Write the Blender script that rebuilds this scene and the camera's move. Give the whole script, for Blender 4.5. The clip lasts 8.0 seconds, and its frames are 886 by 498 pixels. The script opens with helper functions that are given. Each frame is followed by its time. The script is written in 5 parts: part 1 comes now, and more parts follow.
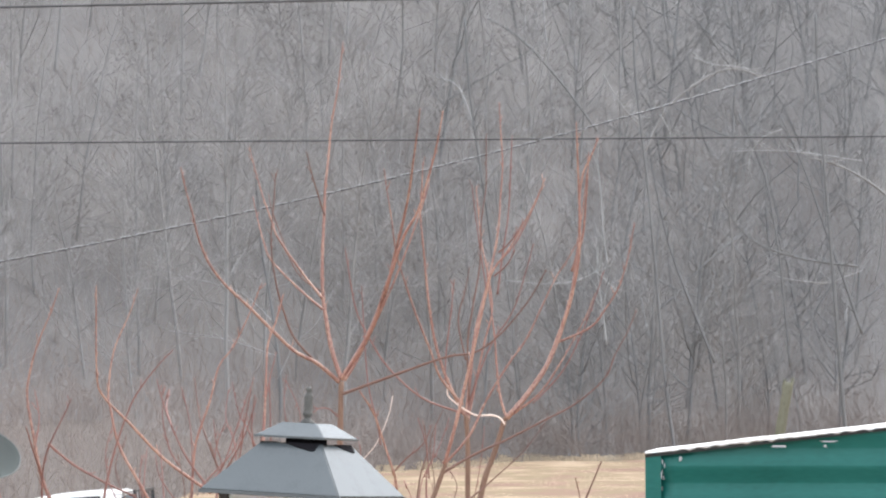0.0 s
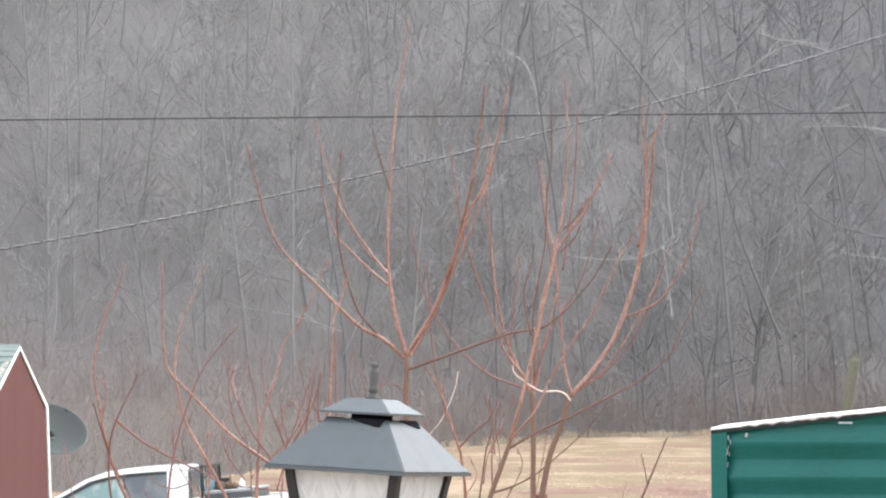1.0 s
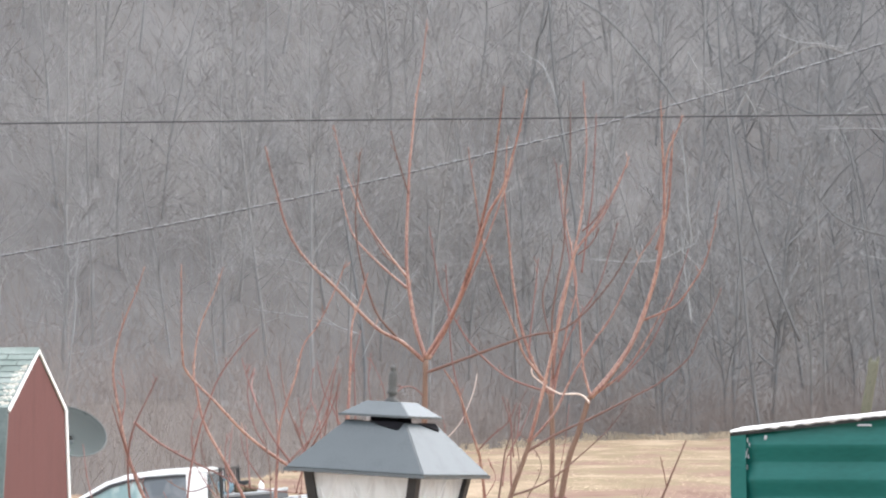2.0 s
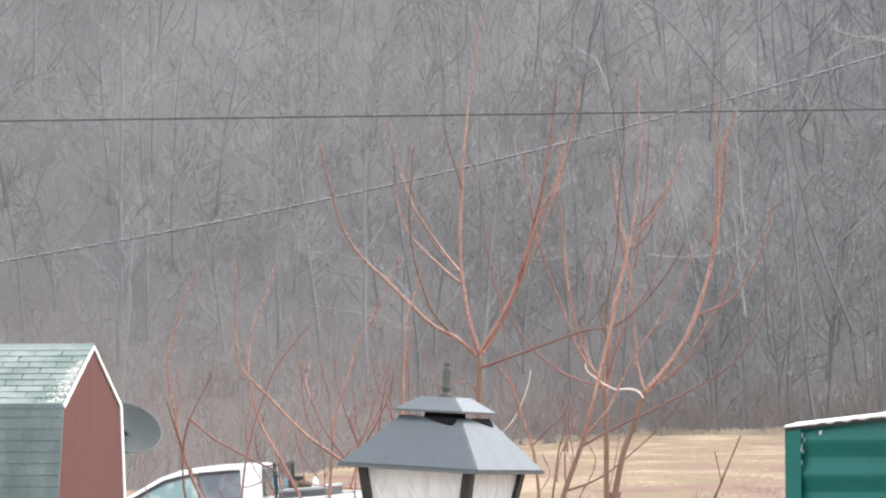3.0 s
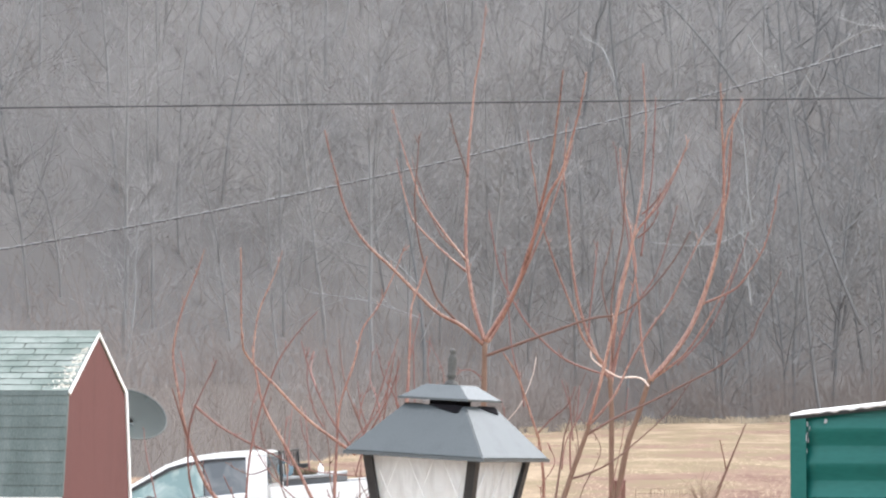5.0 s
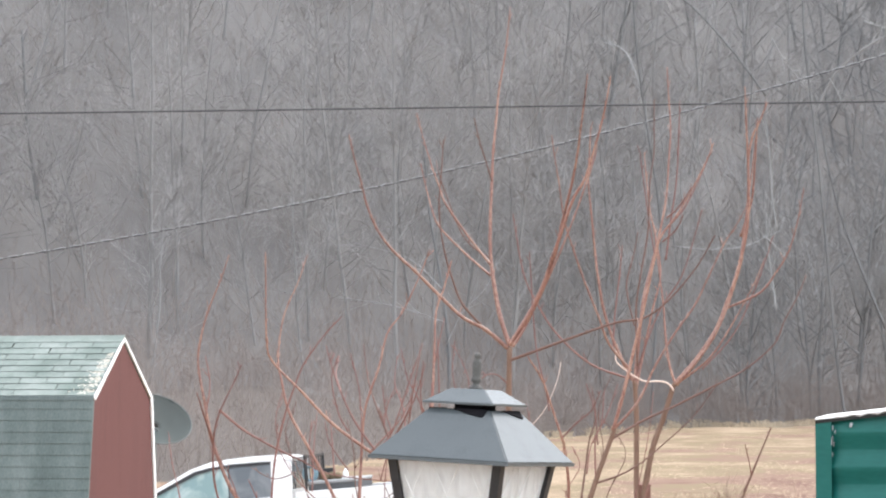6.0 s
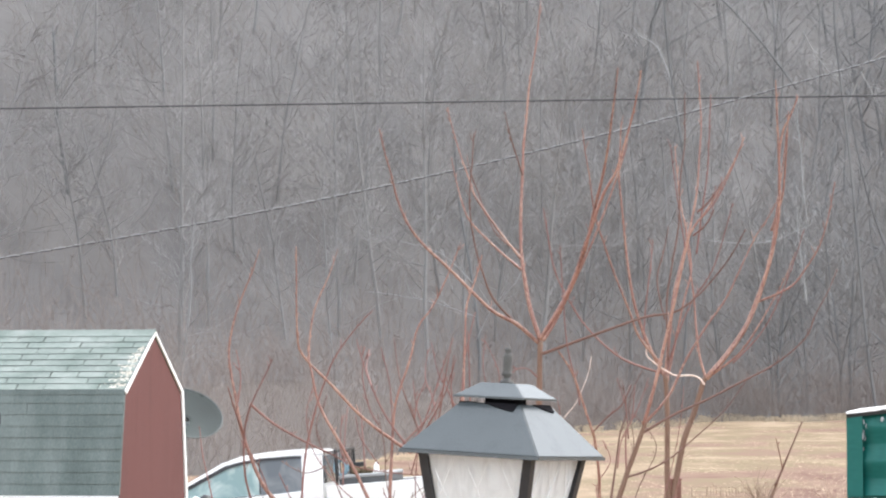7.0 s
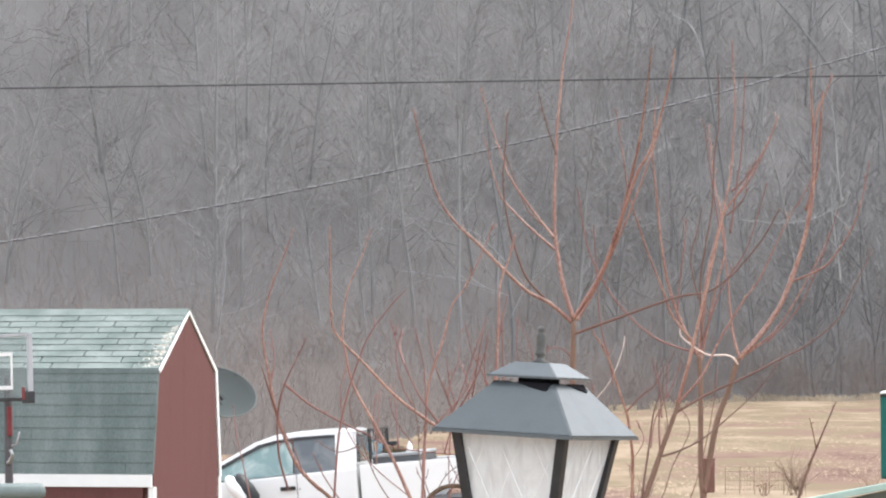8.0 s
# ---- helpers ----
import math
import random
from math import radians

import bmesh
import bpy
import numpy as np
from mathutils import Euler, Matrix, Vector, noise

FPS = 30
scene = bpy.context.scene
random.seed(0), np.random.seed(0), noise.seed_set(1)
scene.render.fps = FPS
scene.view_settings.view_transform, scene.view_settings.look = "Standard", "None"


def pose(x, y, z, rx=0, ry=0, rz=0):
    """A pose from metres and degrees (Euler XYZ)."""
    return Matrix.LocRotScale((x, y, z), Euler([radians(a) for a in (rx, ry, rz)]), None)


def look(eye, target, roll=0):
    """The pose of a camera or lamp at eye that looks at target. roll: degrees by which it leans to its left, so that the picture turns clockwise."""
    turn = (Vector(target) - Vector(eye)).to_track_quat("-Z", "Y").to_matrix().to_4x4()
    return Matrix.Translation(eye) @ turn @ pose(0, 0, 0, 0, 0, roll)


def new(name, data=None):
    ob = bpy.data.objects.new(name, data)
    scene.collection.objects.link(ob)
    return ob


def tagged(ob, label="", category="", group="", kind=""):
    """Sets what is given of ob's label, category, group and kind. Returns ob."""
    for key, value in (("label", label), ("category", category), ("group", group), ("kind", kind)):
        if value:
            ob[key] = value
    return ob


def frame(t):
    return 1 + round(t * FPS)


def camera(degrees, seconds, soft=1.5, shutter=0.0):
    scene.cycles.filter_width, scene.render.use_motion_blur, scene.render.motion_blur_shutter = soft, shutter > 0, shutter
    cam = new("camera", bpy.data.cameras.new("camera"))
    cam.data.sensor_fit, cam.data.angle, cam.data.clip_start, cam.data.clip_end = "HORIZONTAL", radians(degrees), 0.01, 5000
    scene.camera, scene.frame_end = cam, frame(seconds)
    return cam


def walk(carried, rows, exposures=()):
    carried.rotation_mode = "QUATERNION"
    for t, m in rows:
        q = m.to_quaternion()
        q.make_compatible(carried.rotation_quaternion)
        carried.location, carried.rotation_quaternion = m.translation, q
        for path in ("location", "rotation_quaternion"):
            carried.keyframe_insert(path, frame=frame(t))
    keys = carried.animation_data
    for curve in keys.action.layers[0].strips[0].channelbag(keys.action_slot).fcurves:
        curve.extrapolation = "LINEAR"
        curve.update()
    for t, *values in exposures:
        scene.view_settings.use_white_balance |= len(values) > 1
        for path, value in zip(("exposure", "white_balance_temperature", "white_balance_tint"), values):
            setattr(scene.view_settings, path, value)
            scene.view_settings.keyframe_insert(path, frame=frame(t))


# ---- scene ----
EYE = 2.2
cam = camera(18.0, 8.0, soft=2.15)
# seconds, yaw, pitch, roll: the camera pans on the spot
ROWS = [
    (0.0, -3.097, 3.653, 0.099),
    (0.1, -2.910, 3.600, 0.110),
    (0.2, -2.770, 3.590, 0.120),
    (0.3, -2.660, 3.561, 0.130),
    (0.4, -2.600, 3.555, 0.140),
    (0.5, -2.494, 3.571, 0.142),
    (0.6, -2.320, 3.600, 0.125),
    (0.7, -2.140, 3.575, 0.100),
    (0.8, -1.955, 3.490, 0.070),
    (0.9, -1.815, 3.350, 0.040),
    (1.0, -1.758, 3.162, 0.015),
    (1.1, -1.762, 3.135, 0.020),
    (1.3, -1.785, 3.180, 0.030),
    (1.5, -1.847, 3.210, 0.041),
    (1.7, -1.720, 3.233, 0.050),
    (2.8, -0.417, 3.132, 0.130),
    (3.0, -0.267, 3.126, 0.143),
    (3.5, 0.036, 3.092, 0.115),
    (3.8, 0.106, 3.085, 0.040),
    (4.0, 0.000, 3.076, 0.000),
    (4.2, -0.205, 3.070, -0.012),
    (4.3, -0.265, 3.030, -0.020),
    (4.5, -0.313, 2.973, -0.032),
    (4.7, -0.267, 2.875, -0.020),
    (5.8, 0.220, 2.925, 0.090),
    (6.0, 0.347, 2.965, 0.099),
    (6.5, 0.635, 2.975, 0.046),
    (7.0, 0.972, 2.846, 0.095),
    (7.5, 1.248, 2.742, 0.023),
    (7.7, 1.320, 2.646, 0.022),
    (7.9, 1.530, 2.520, 0.021),
    (8.0, 1.656, 2.424, 0.021),
]
walk(cam, [(t, pose(0, 0, EYE, 90 + pitch, roll, yaw)) for t, yaw, pitch, roll in ROWS],
     exposures=[(0.0, 0.91), (4.0, 0.90), (7.0, 0.87), (7.6, 0.83), (8.0, 0.75)])

# ---- light: bright thin overcast, hazy sun high ahead on the right ----
SUN_DIR = Vector((0.48, 0.42, 0.77)).normalized()
sky_world = bpy.data.worlds.new("overcast_sky")
scene.world = sky_world
sky_world.use_nodes = True
wn = sky_world.node_tree.nodes
wl = sky_world.node_tree.links
sky = wn.new("ShaderNodeTexSky")
sky.sky_type = "NISHITA"
sky.sun_disc = False
sky.sun_elevation = math.asin(SUN_DIR.z)
sky.sun_rotation = math.atan2(SUN_DIR.x, SUN_DIR.y)
sky.air_density, sky.dust_density, sky.ozone_density = 1.0, 4.0, 1.0
veil = wn.new("ShaderNodeMix")
veil.data_type = "RGBA"
veil.inputs[0].default_value = 0.8
veil.inputs[7].default_value = (8.0, 8.4, 9.05, 1)
wl.new(sky.outputs[0], veil.inputs[6])
wl.new(veil.outputs[2], wn["Background"].inputs[0])
wn["Background"].inputs[1].default_value = 0.156

sun_data = bpy.data.lights.new("sun", "SUN")
sun_data.energy = 2.25
sun_data.angle = radians(27)
sun_data.color = (1.0, 0.97, 0.93)
sun = new("sun", sun_data)
sun.matrix_world = look((0, 0, 60), Vector((0, 0, 60)) - SUN_DIR)


# ---- materials ----
def material(name, colours, scale=8.0, fine=60.0, rough=0.7, metal=0.0, bump=0.2, stretch=(1, 1, 1),
             spread=0.0, coords="Object", spec=0.4, contrast=(0.3, 0.7), gain=0.87):
    """Two scales of noise between the colours, random shade per object or island, and fine relief."""
    m = bpy.data.materials.new(name)
    m.use_nodes = True
    n, l = m.node_tree.nodes, m.node_tree.links
    bsdf = n["Principled BSDF"]
    bsdf.inputs["Roughness"].default_value = rough
    bsdf.inputs["Metallic"].default_value = metal
    bsdf.inputs["Specular IOR Level"].default_value = spec
    tc = n.new("ShaderNodeTexCoord")
    mp = n.new("ShaderNodeMapping")
    mp.inputs["Scale"].default_value = stretch
    l.new(n.new("ShaderNodeNewGeometry").outputs["Position"] if coords == "World" else tc.outputs[coords], mp.inputs["Vector"])
    a = n.new("ShaderNodeTexNoise")
    a.inputs["Scale"].default_value, a.inputs["Detail"].default_value = scale, 6
    b = n.new("ShaderNodeTexNoise")
    b.inputs["Scale"].default_value, b.inputs["Detail"].default_value = fine, 4
    l.new(mp.outputs[0], a.inputs["Vector"])
    l.new(mp.outputs[0], b.inputs["Vector"])
    mix = n.new("ShaderNodeMix")
    mix.inputs[0].default_value = 0.35
    l.new(a.outputs["Fac"], mix.inputs[2])
    l.new(b.outputs["Fac"], mix.inputs[3])
    ramp = n.new("ShaderNodeValToRGB")
    els = ramp.color_ramp.elements
    while len(els) < len(colours):
        els.new(0.5)
    for i, c in enumerate(colours):
        els[i].position = contrast[0] + (contrast[1] - contrast[0]) * i / max(1, len(colours) - 1)
        els[i].color = (*[v * gain for v in c], 1)
    l.new(mix.outputs[0], ramp.inputs[0])
    out = ramp.outputs[0]
    if spread:
        info = n.new("ShaderNodeObjectInfo")
        geo = n.new("ShaderNodeNewGeometry")
        add = n.new("ShaderNodeMath")
        add.operation = "ADD"
        l.new(info.outputs["Random"], add.inputs[0])
        l.new(geo.outputs["Random Per Island"], add.inputs[1])
        rng = n.new("ShaderNodeMapRange")
        rng.inputs[1].default_value, rng.inputs[2].default_value = 0, 2
        rng.inputs[3].default_value, rng.inputs[4].default_value = 1 - spread, 1 + spread
        l.new(add.outputs[0], rng.inputs[0])
        hsv = n.new("ShaderNodeHueSaturation")
        l.new(rng.outputs[0], hsv.inputs["Value"])
        l.new(out, hsv.inputs["Color"])
        out = hsv.outputs[0]
    l.new(out, bsdf.inputs["Base Color"])
    if bump:
        bp = n.new("ShaderNodeBump")
        bp.inputs["Strength"].default_value = bump
        bp.inputs["Distance"].default_value = 0.01
        l.new(b.outputs["Fac"], bp.inputs["Height"])
        l.new(bp.outputs[0], bsdf.inputs["Normal"])
    return m


GRASS = material("dry_grass", [(0.170, 0.100, 0.079), (0.238, 0.155, 0.120), (0.225, 0.178, 0.112), (0.308, 0.230, 0.160), (0.385, 0.302, 0.216)], 0.30, 1.3, 0.9, bump=0.8, spec=0.1,
                 contrast=(0.36, 0.64), stretch=(0.5, 0.3, 1))
STRAW = material("straw_blades", [(0.300, 0.222, 0.162), (0.470, 0.370, 0.262)], 0.3, 3, 0.9, bump=0, spread=0.3, spec=0.1)
DRY_STALK = material("dry_stalks", [(0.330, 0.240, 0.185), (0.460, 0.350, 0.270)], 0.6, 9, 0.9, bump=0, spread=0.3, spec=0.1)
PALE_STRAW = material("pale_dead_grass", [(0.46, 0.38, 0.28), (0.66, 0.57, 0.44)], 0.5, 3, 0.9, bump=0, spread=0.25, spec=0.1)
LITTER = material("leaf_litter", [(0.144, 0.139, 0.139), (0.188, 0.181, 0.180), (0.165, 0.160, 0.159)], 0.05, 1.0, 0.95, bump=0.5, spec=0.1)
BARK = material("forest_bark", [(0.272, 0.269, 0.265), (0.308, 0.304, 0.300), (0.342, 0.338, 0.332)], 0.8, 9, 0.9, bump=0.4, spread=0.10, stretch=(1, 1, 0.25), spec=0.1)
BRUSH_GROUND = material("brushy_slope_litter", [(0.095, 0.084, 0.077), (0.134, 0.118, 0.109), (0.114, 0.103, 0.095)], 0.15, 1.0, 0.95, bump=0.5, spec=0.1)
TWIG = material("forest_twigs", [(0.298, 0.290, 0.288), (0.336, 0.327, 0.325)], 0.2, 5, 0.9, bump=0, spread=0.06, spec=0.1)
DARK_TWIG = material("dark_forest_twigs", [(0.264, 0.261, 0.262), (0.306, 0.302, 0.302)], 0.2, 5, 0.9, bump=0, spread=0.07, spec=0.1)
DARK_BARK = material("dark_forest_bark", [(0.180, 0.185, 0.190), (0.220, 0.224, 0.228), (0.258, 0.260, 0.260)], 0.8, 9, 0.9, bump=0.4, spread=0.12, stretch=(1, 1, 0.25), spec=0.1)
PALE_BARK = material("pale_bark", [(0.33, 0.335, 0.335), (0.44, 0.445, 0.44)], 1.2, 9, 0.85, bump=0.3, stretch=(1, 1, 0.4), spec=0.15)
BRUSH = material("brush_stems", [(0.265, 0.229, 0.213), (0.322, 0.281, 0.261)], 0.3, 5, 0.9, bump=0, spread=0.16, spec=0.1)
TRUNK = material("young_bark", [(0.15, 0.09, 0.066), (0.25, 0.15, 0.105), (0.20, 0.135, 0.10)], 14, 90, 0.65, bump=0.5, stretch=(1, 1, 0.4))
SHOOT = material("red_shoot_bark", [(0.130, 0.056, 0.043), (0.318, 0.164, 0.120), (0.202, 0.088, 0.067), (0.410, 0.242, 0.180), (0.232, 0.105, 0.084)], 4.5, 70, 0.36, bump=0.3, contrast=(0.36, 0.62), stretch=(1, 1, 0.5), spread=0.22, spec=0.6, gain=1.05)
RED_TWIG = material("thin_red_twig_bark", [(0.180, 0.080, 0.070), (0.258, 0.130, 0.110), (0.210, 0.100, 0.087)], 5, 70, 0.5, bump=0.2, stretch=(1, 1, 0.5), spread=0.25, spec=0.3, gain=1.0)
DARK_SHOOT = material("dark_shoot_bark", [(0.155, 0.085, 0.068), (0.245, 0.135, 0.105)], 6, 70, 0.55, bump=0.25, stretch=(1, 1, 0.3))
PEELED = material("pale_peeled_bark", [(0.62, 0.44, 0.36), (0.80, 0.68, 0.60)], 7, 60, 0.45, bump=0.2, gain=1.0)
# one shingle twice: the lower copy has the steep slope's shade in its colour
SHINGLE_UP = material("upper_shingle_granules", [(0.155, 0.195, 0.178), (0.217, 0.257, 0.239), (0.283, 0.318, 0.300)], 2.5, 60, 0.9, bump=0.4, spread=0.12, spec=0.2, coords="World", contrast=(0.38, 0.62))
SHINGLE_LOW_SHADED = material("shaded_lower_shingle_granules", [(0.104, 0.134, 0.130), (0.165, 0.201, 0.194), (0.231, 0.269, 0.260)], 2.0, 60, 0.9, bump=0.4, spread=0.10, spec=0.2,
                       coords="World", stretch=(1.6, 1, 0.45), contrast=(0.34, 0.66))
ROOF_FELT = material("roof_underlay", [(0.105, 0.122, 0.118), (0.150, 0.166, 0.160)], 6, 60, 0.95, bump=0.2)
SHADOW_GAP_DARK = material("dark_shadow_gap", [(0.030, 0.034, 0.033), (0.055, 0.058, 0.056)], 9, 60, 0.9, bump=0.2, spec=0.1)
RED_SIDING = material("red_painted_siding", [(0.116, 0.048, 0.044), (0.153, 0.063, 0.058), (0.133, 0.056, 0.052)], 2.5, 50, 0.8, bump=0.3, stretch=(1, 1, 0.15), spec=0.25)
WHITE_TRIM = material("white_trim_paint", [(0.80, 0.80, 0.79), (0.88, 0.88, 0.87)], 4, 60, 0.6, bump=0.1, gain=1.0)
LICHEN = material("pale_lichen_litter", [(0.55, 0.51, 0.43), (0.80, 0.76, 0.68), (0.40, 0.36, 0.29)], 20, 90, 0.95, bump=0.3, spread=0.4, spec=0.1, gain=1.0)
TRUCK_WHITE = material("white_car_paint", [(0.87, 0.87, 0.865), (0.90, 0.90, 0.895)], 1.5, 12, 0.25, bump=0.0, spec=0.5, gain=1.0)
MUD = material("brown_mud", [(0.10, 0.075, 0.05), (0.20, 0.15, 0.10)], 8, 60, 0.95, bump=0.5, spec=0.1)
BLACK_PLASTIC = material("black_plastic", [(0.025, 0.026, 0.028), (0.05, 0.052, 0.055)], 12, 90, 0.5, bump=0.1)
BLACK_METAL = material("black_painted_metal", [(0.018, 0.018, 0.02), (0.04, 0.04, 0.042)], 30, 200, 0.45, bump=0.1)
RUBBER = material("tyre_rubber", [(0.02, 0.02, 0.02), (0.045, 0.045, 0.045)], 10, 90, 0.8, bump=0.3)
STEEL = material("brushed_steel", [(0.45, 0.45, 0.46), (0.58, 0.58, 0.59)], 10, 90, 0.35, metal=1.0, bump=0.05)
LAMP_METAL = material("grey_lamp_metal", [(0.072, 0.086, 0.093), (0.092, 0.107, 0.114), (0.082, 0.097, 0.104)], 14, 260, 0.24, metal=0.0, bump=0.04, spec=0.6)
# matte black for the vent throat and for the cap's shadow wedges
VENT_AND_SHADOW_DARK = material("vent_and_shadow_dark", [(0.010, 0.010, 0.012), (0.020, 0.019, 0.022)], 30, 200, 0.95, bump=0.1, spec=0.05)
FINIAL_METAL = material("weathered_finial_metal", [(0.080, 0.080, 0.076), (0.155, 0.152, 0.142)], 50, 300, 0.7, bump=0.3)
RIB_GLASS = material("raised_glass_rib", [(0.86, 0.88, 0.87), (0.92, 0.93, 0.92)], 30, 200, 0.2, bump=0.0, spec=0.6, gain=1.0)
GREEN_METAL = material("green_steel_sheet", [(0.006, 0.106, 0.090), (0.011, 0.134, 0.115), (0.017, 0.156, 0.134)], 2.5, 40, 0.42, bump=0.08, stretch=(0.3, 1, 1), spec=0.3)
PALE_GREEN = material("pale_green_edge", [(0.35, 0.52, 0.45), (0.48, 0.62, 0.55)], 4, 50, 0.5, bump=0.1)
DULL_GREEN = material("dull_green_sheet", [(0.10, 0.12, 0.095), (0.15, 0.16, 0.13)], 4, 50, 0.6, bump=0.1)
# this white holds the sky's glare off the carport roof as colour
GLARE_WHITE = material("white_roof_glare", [(0.70, 0.70, 0.70), (0.88, 0.88, 0.88)], 14, 90, 0.85, bump=0.4, spec=0.2, gain=1.0)
WEATHERED = material("weathered_mossy_wood", [(0.090, 0.085, 0.066), (0.205, 0.200, 0.150), (0.135, 0.140, 0.092)], 5, 40, 0.95, bump=0.6, stretch=(1, 1, 0.3), spec=0.1)
RUST = material("rusty_brown_paint", [(0.16, 0.075, 0.06), (0.26, 0.13, 0.10)], 6, 60, 0.8, bump=0.3)
CABLE_DARK = material("dark_cable", [(0.05, 0.05, 0.055), (0.09, 0.09, 0.095)], 5, 60, 0.7, bump=0)
CABLE_GREY = material("grey_cable_jacket", [(0.17, 0.17, 0.175), (0.23, 0.23, 0.235)], 5, 60, 0.7, bump=0)
CABLE_LIGHT = material("bare_aluminium_cable", [(0.368, 0.374, 0.380), (0.494, 0.500, 0.506)], 5, 60, 0.5, bump=0)
DISH_MESH = material("grey_green_dish", [(0.115, 0.136, 0.136), (0.161, 0.181, 0.179)], 2, 40, 0.7, bump=0.1)
GREY_POLE = material("dark_grey_pole", [(0.07, 0.065, 0.07), (0.12, 0.11, 0.115)], 12, 90, 0.5, bump=0.1)
FRAME_GREY = material("pale_grey_frame", [(0.42, 0.43, 0.45), (0.55, 0.56, 0.58)], 8, 60, 0.5, bump=0.05)
RED_PLASTIC = material("red_plastic", [(0.185, 0.027, 0.030), (0.242, 0.046, 0.050)], 8, 60, 0.5, bump=0.1)
GREEN_PLASTIC = material("green_plastic", [(0.03, 0.20, 0.09), (0.05, 0.28, 0.13)], 6, 60, 0.5, bump=0.1)
GREY_PLASTIC = material("grey_plastic", [(0.15, 0.19, 0.18), (0.23, 0.27, 0.26)], 6, 60, 0.55, bump=0.1)
TOOLBOX_GREY = material("dark_grey_toolbox", [(0.070, 0.074, 0.078), (0.105, 0.110, 0.114)], 6, 60, 0.6, bump=0.1)
LID_GREY = material("pale_grey_lid", [(0.30, 0.31, 0.315), (0.40, 0.41, 0.415)], 6, 60, 0.6, bump=0.1)
BLUE_PLASTIC = material("blue_rope", [(0.16, 0.28, 0.34), (0.30, 0.42, 0.48)], 9, 60, 0.6, bump=0.1)
BURLAP = material("brown_sacking", [(0.132, 0.102, 0.066), (0.216, 0.174, 0.120)], 9, 120, 0.95, bump=0.4, spec=0.1)
SEAT_CLOTH = material("grey_seat_cloth", [(0.10, 0.11, 0.12), (0.16, 0.17, 0.18)], 9, 120, 0.9, bump=0.2)


def glass(name, tint, rough=0.02, clear=0.6, reflection_tone=None):
    """A thin pane: part lets light straight through, part reflects, part scatters."""
    m = bpy.data.materials.new(name)
    m.use_nodes = True
    n, l = m.node_tree.nodes, m.node_tree.links
    bsdf = n["Principled BSDF"]
    bsdf.inputs["Base Color"].default_value = (*tint, 1)
    bsdf.inputs["Roughness"].default_value = rough
    tr = n.new("ShaderNodeBsdfTransparent")
    tr.inputs[0].default_value = (*[min(1, c * 0.3 + 0.7) for c in tint], 1)
    mx = n.new("ShaderNodeMixShader")
    mx.inputs[0].default_value = clear
    l.new(bsdf.outputs[0], mx.inputs[1])
    l.new(tr.outputs[0], mx.inputs[2])
    l.new(mx.outputs[0], n["Material Output"].inputs[0])
    # pale noise blotches in the base colour stand in for reflections on the pane
    if reflection_tone:
        tc, no, rp = n.new("ShaderNodeTexCoord"), n.new("ShaderNodeTexNoise"), n.new("ShaderNodeValToRGB")
        no.inputs["Scale"].default_value, no.inputs["Detail"].default_value, no.inputs["Distortion"].default_value = 2.6, 5, 0.8
        rp.color_ramp.elements[0].position, rp.color_ramp.elements[0].color = 0.42, (*tint, 1)
        rp.color_ramp.elements[1].position, rp.color_ramp.elements[1].color = 0.66, (*reflection_tone, 1)
        l.new(tc.outputs["Object"], no.inputs["Vector"])
        l.new(no.outputs["Fac"], rp.inputs[0])
        l.new(rp.outputs[0], bsdf.inputs["Base Color"])
    return m


CAR_GLASS = glass("car_glass", (0.30, 0.44, 0.44), 0.03, 0.25, reflection_tone=(0.66, 0.76, 0.74))
TINTED_GLASS = glass("tinted_car_glass", (0.135, 0.155, 0.172), 0.05, 0.12, reflection_tone=(0.23, 0.245, 0.26))
DISH_SCREEN = glass("perforated_dish_mesh", (0.086, 0.116, 0.115), 0.7, 0.30)
ACRYLIC = glass("backboard_acrylic", (0.55, 0.60, 0.60), 0.15, 0.86)


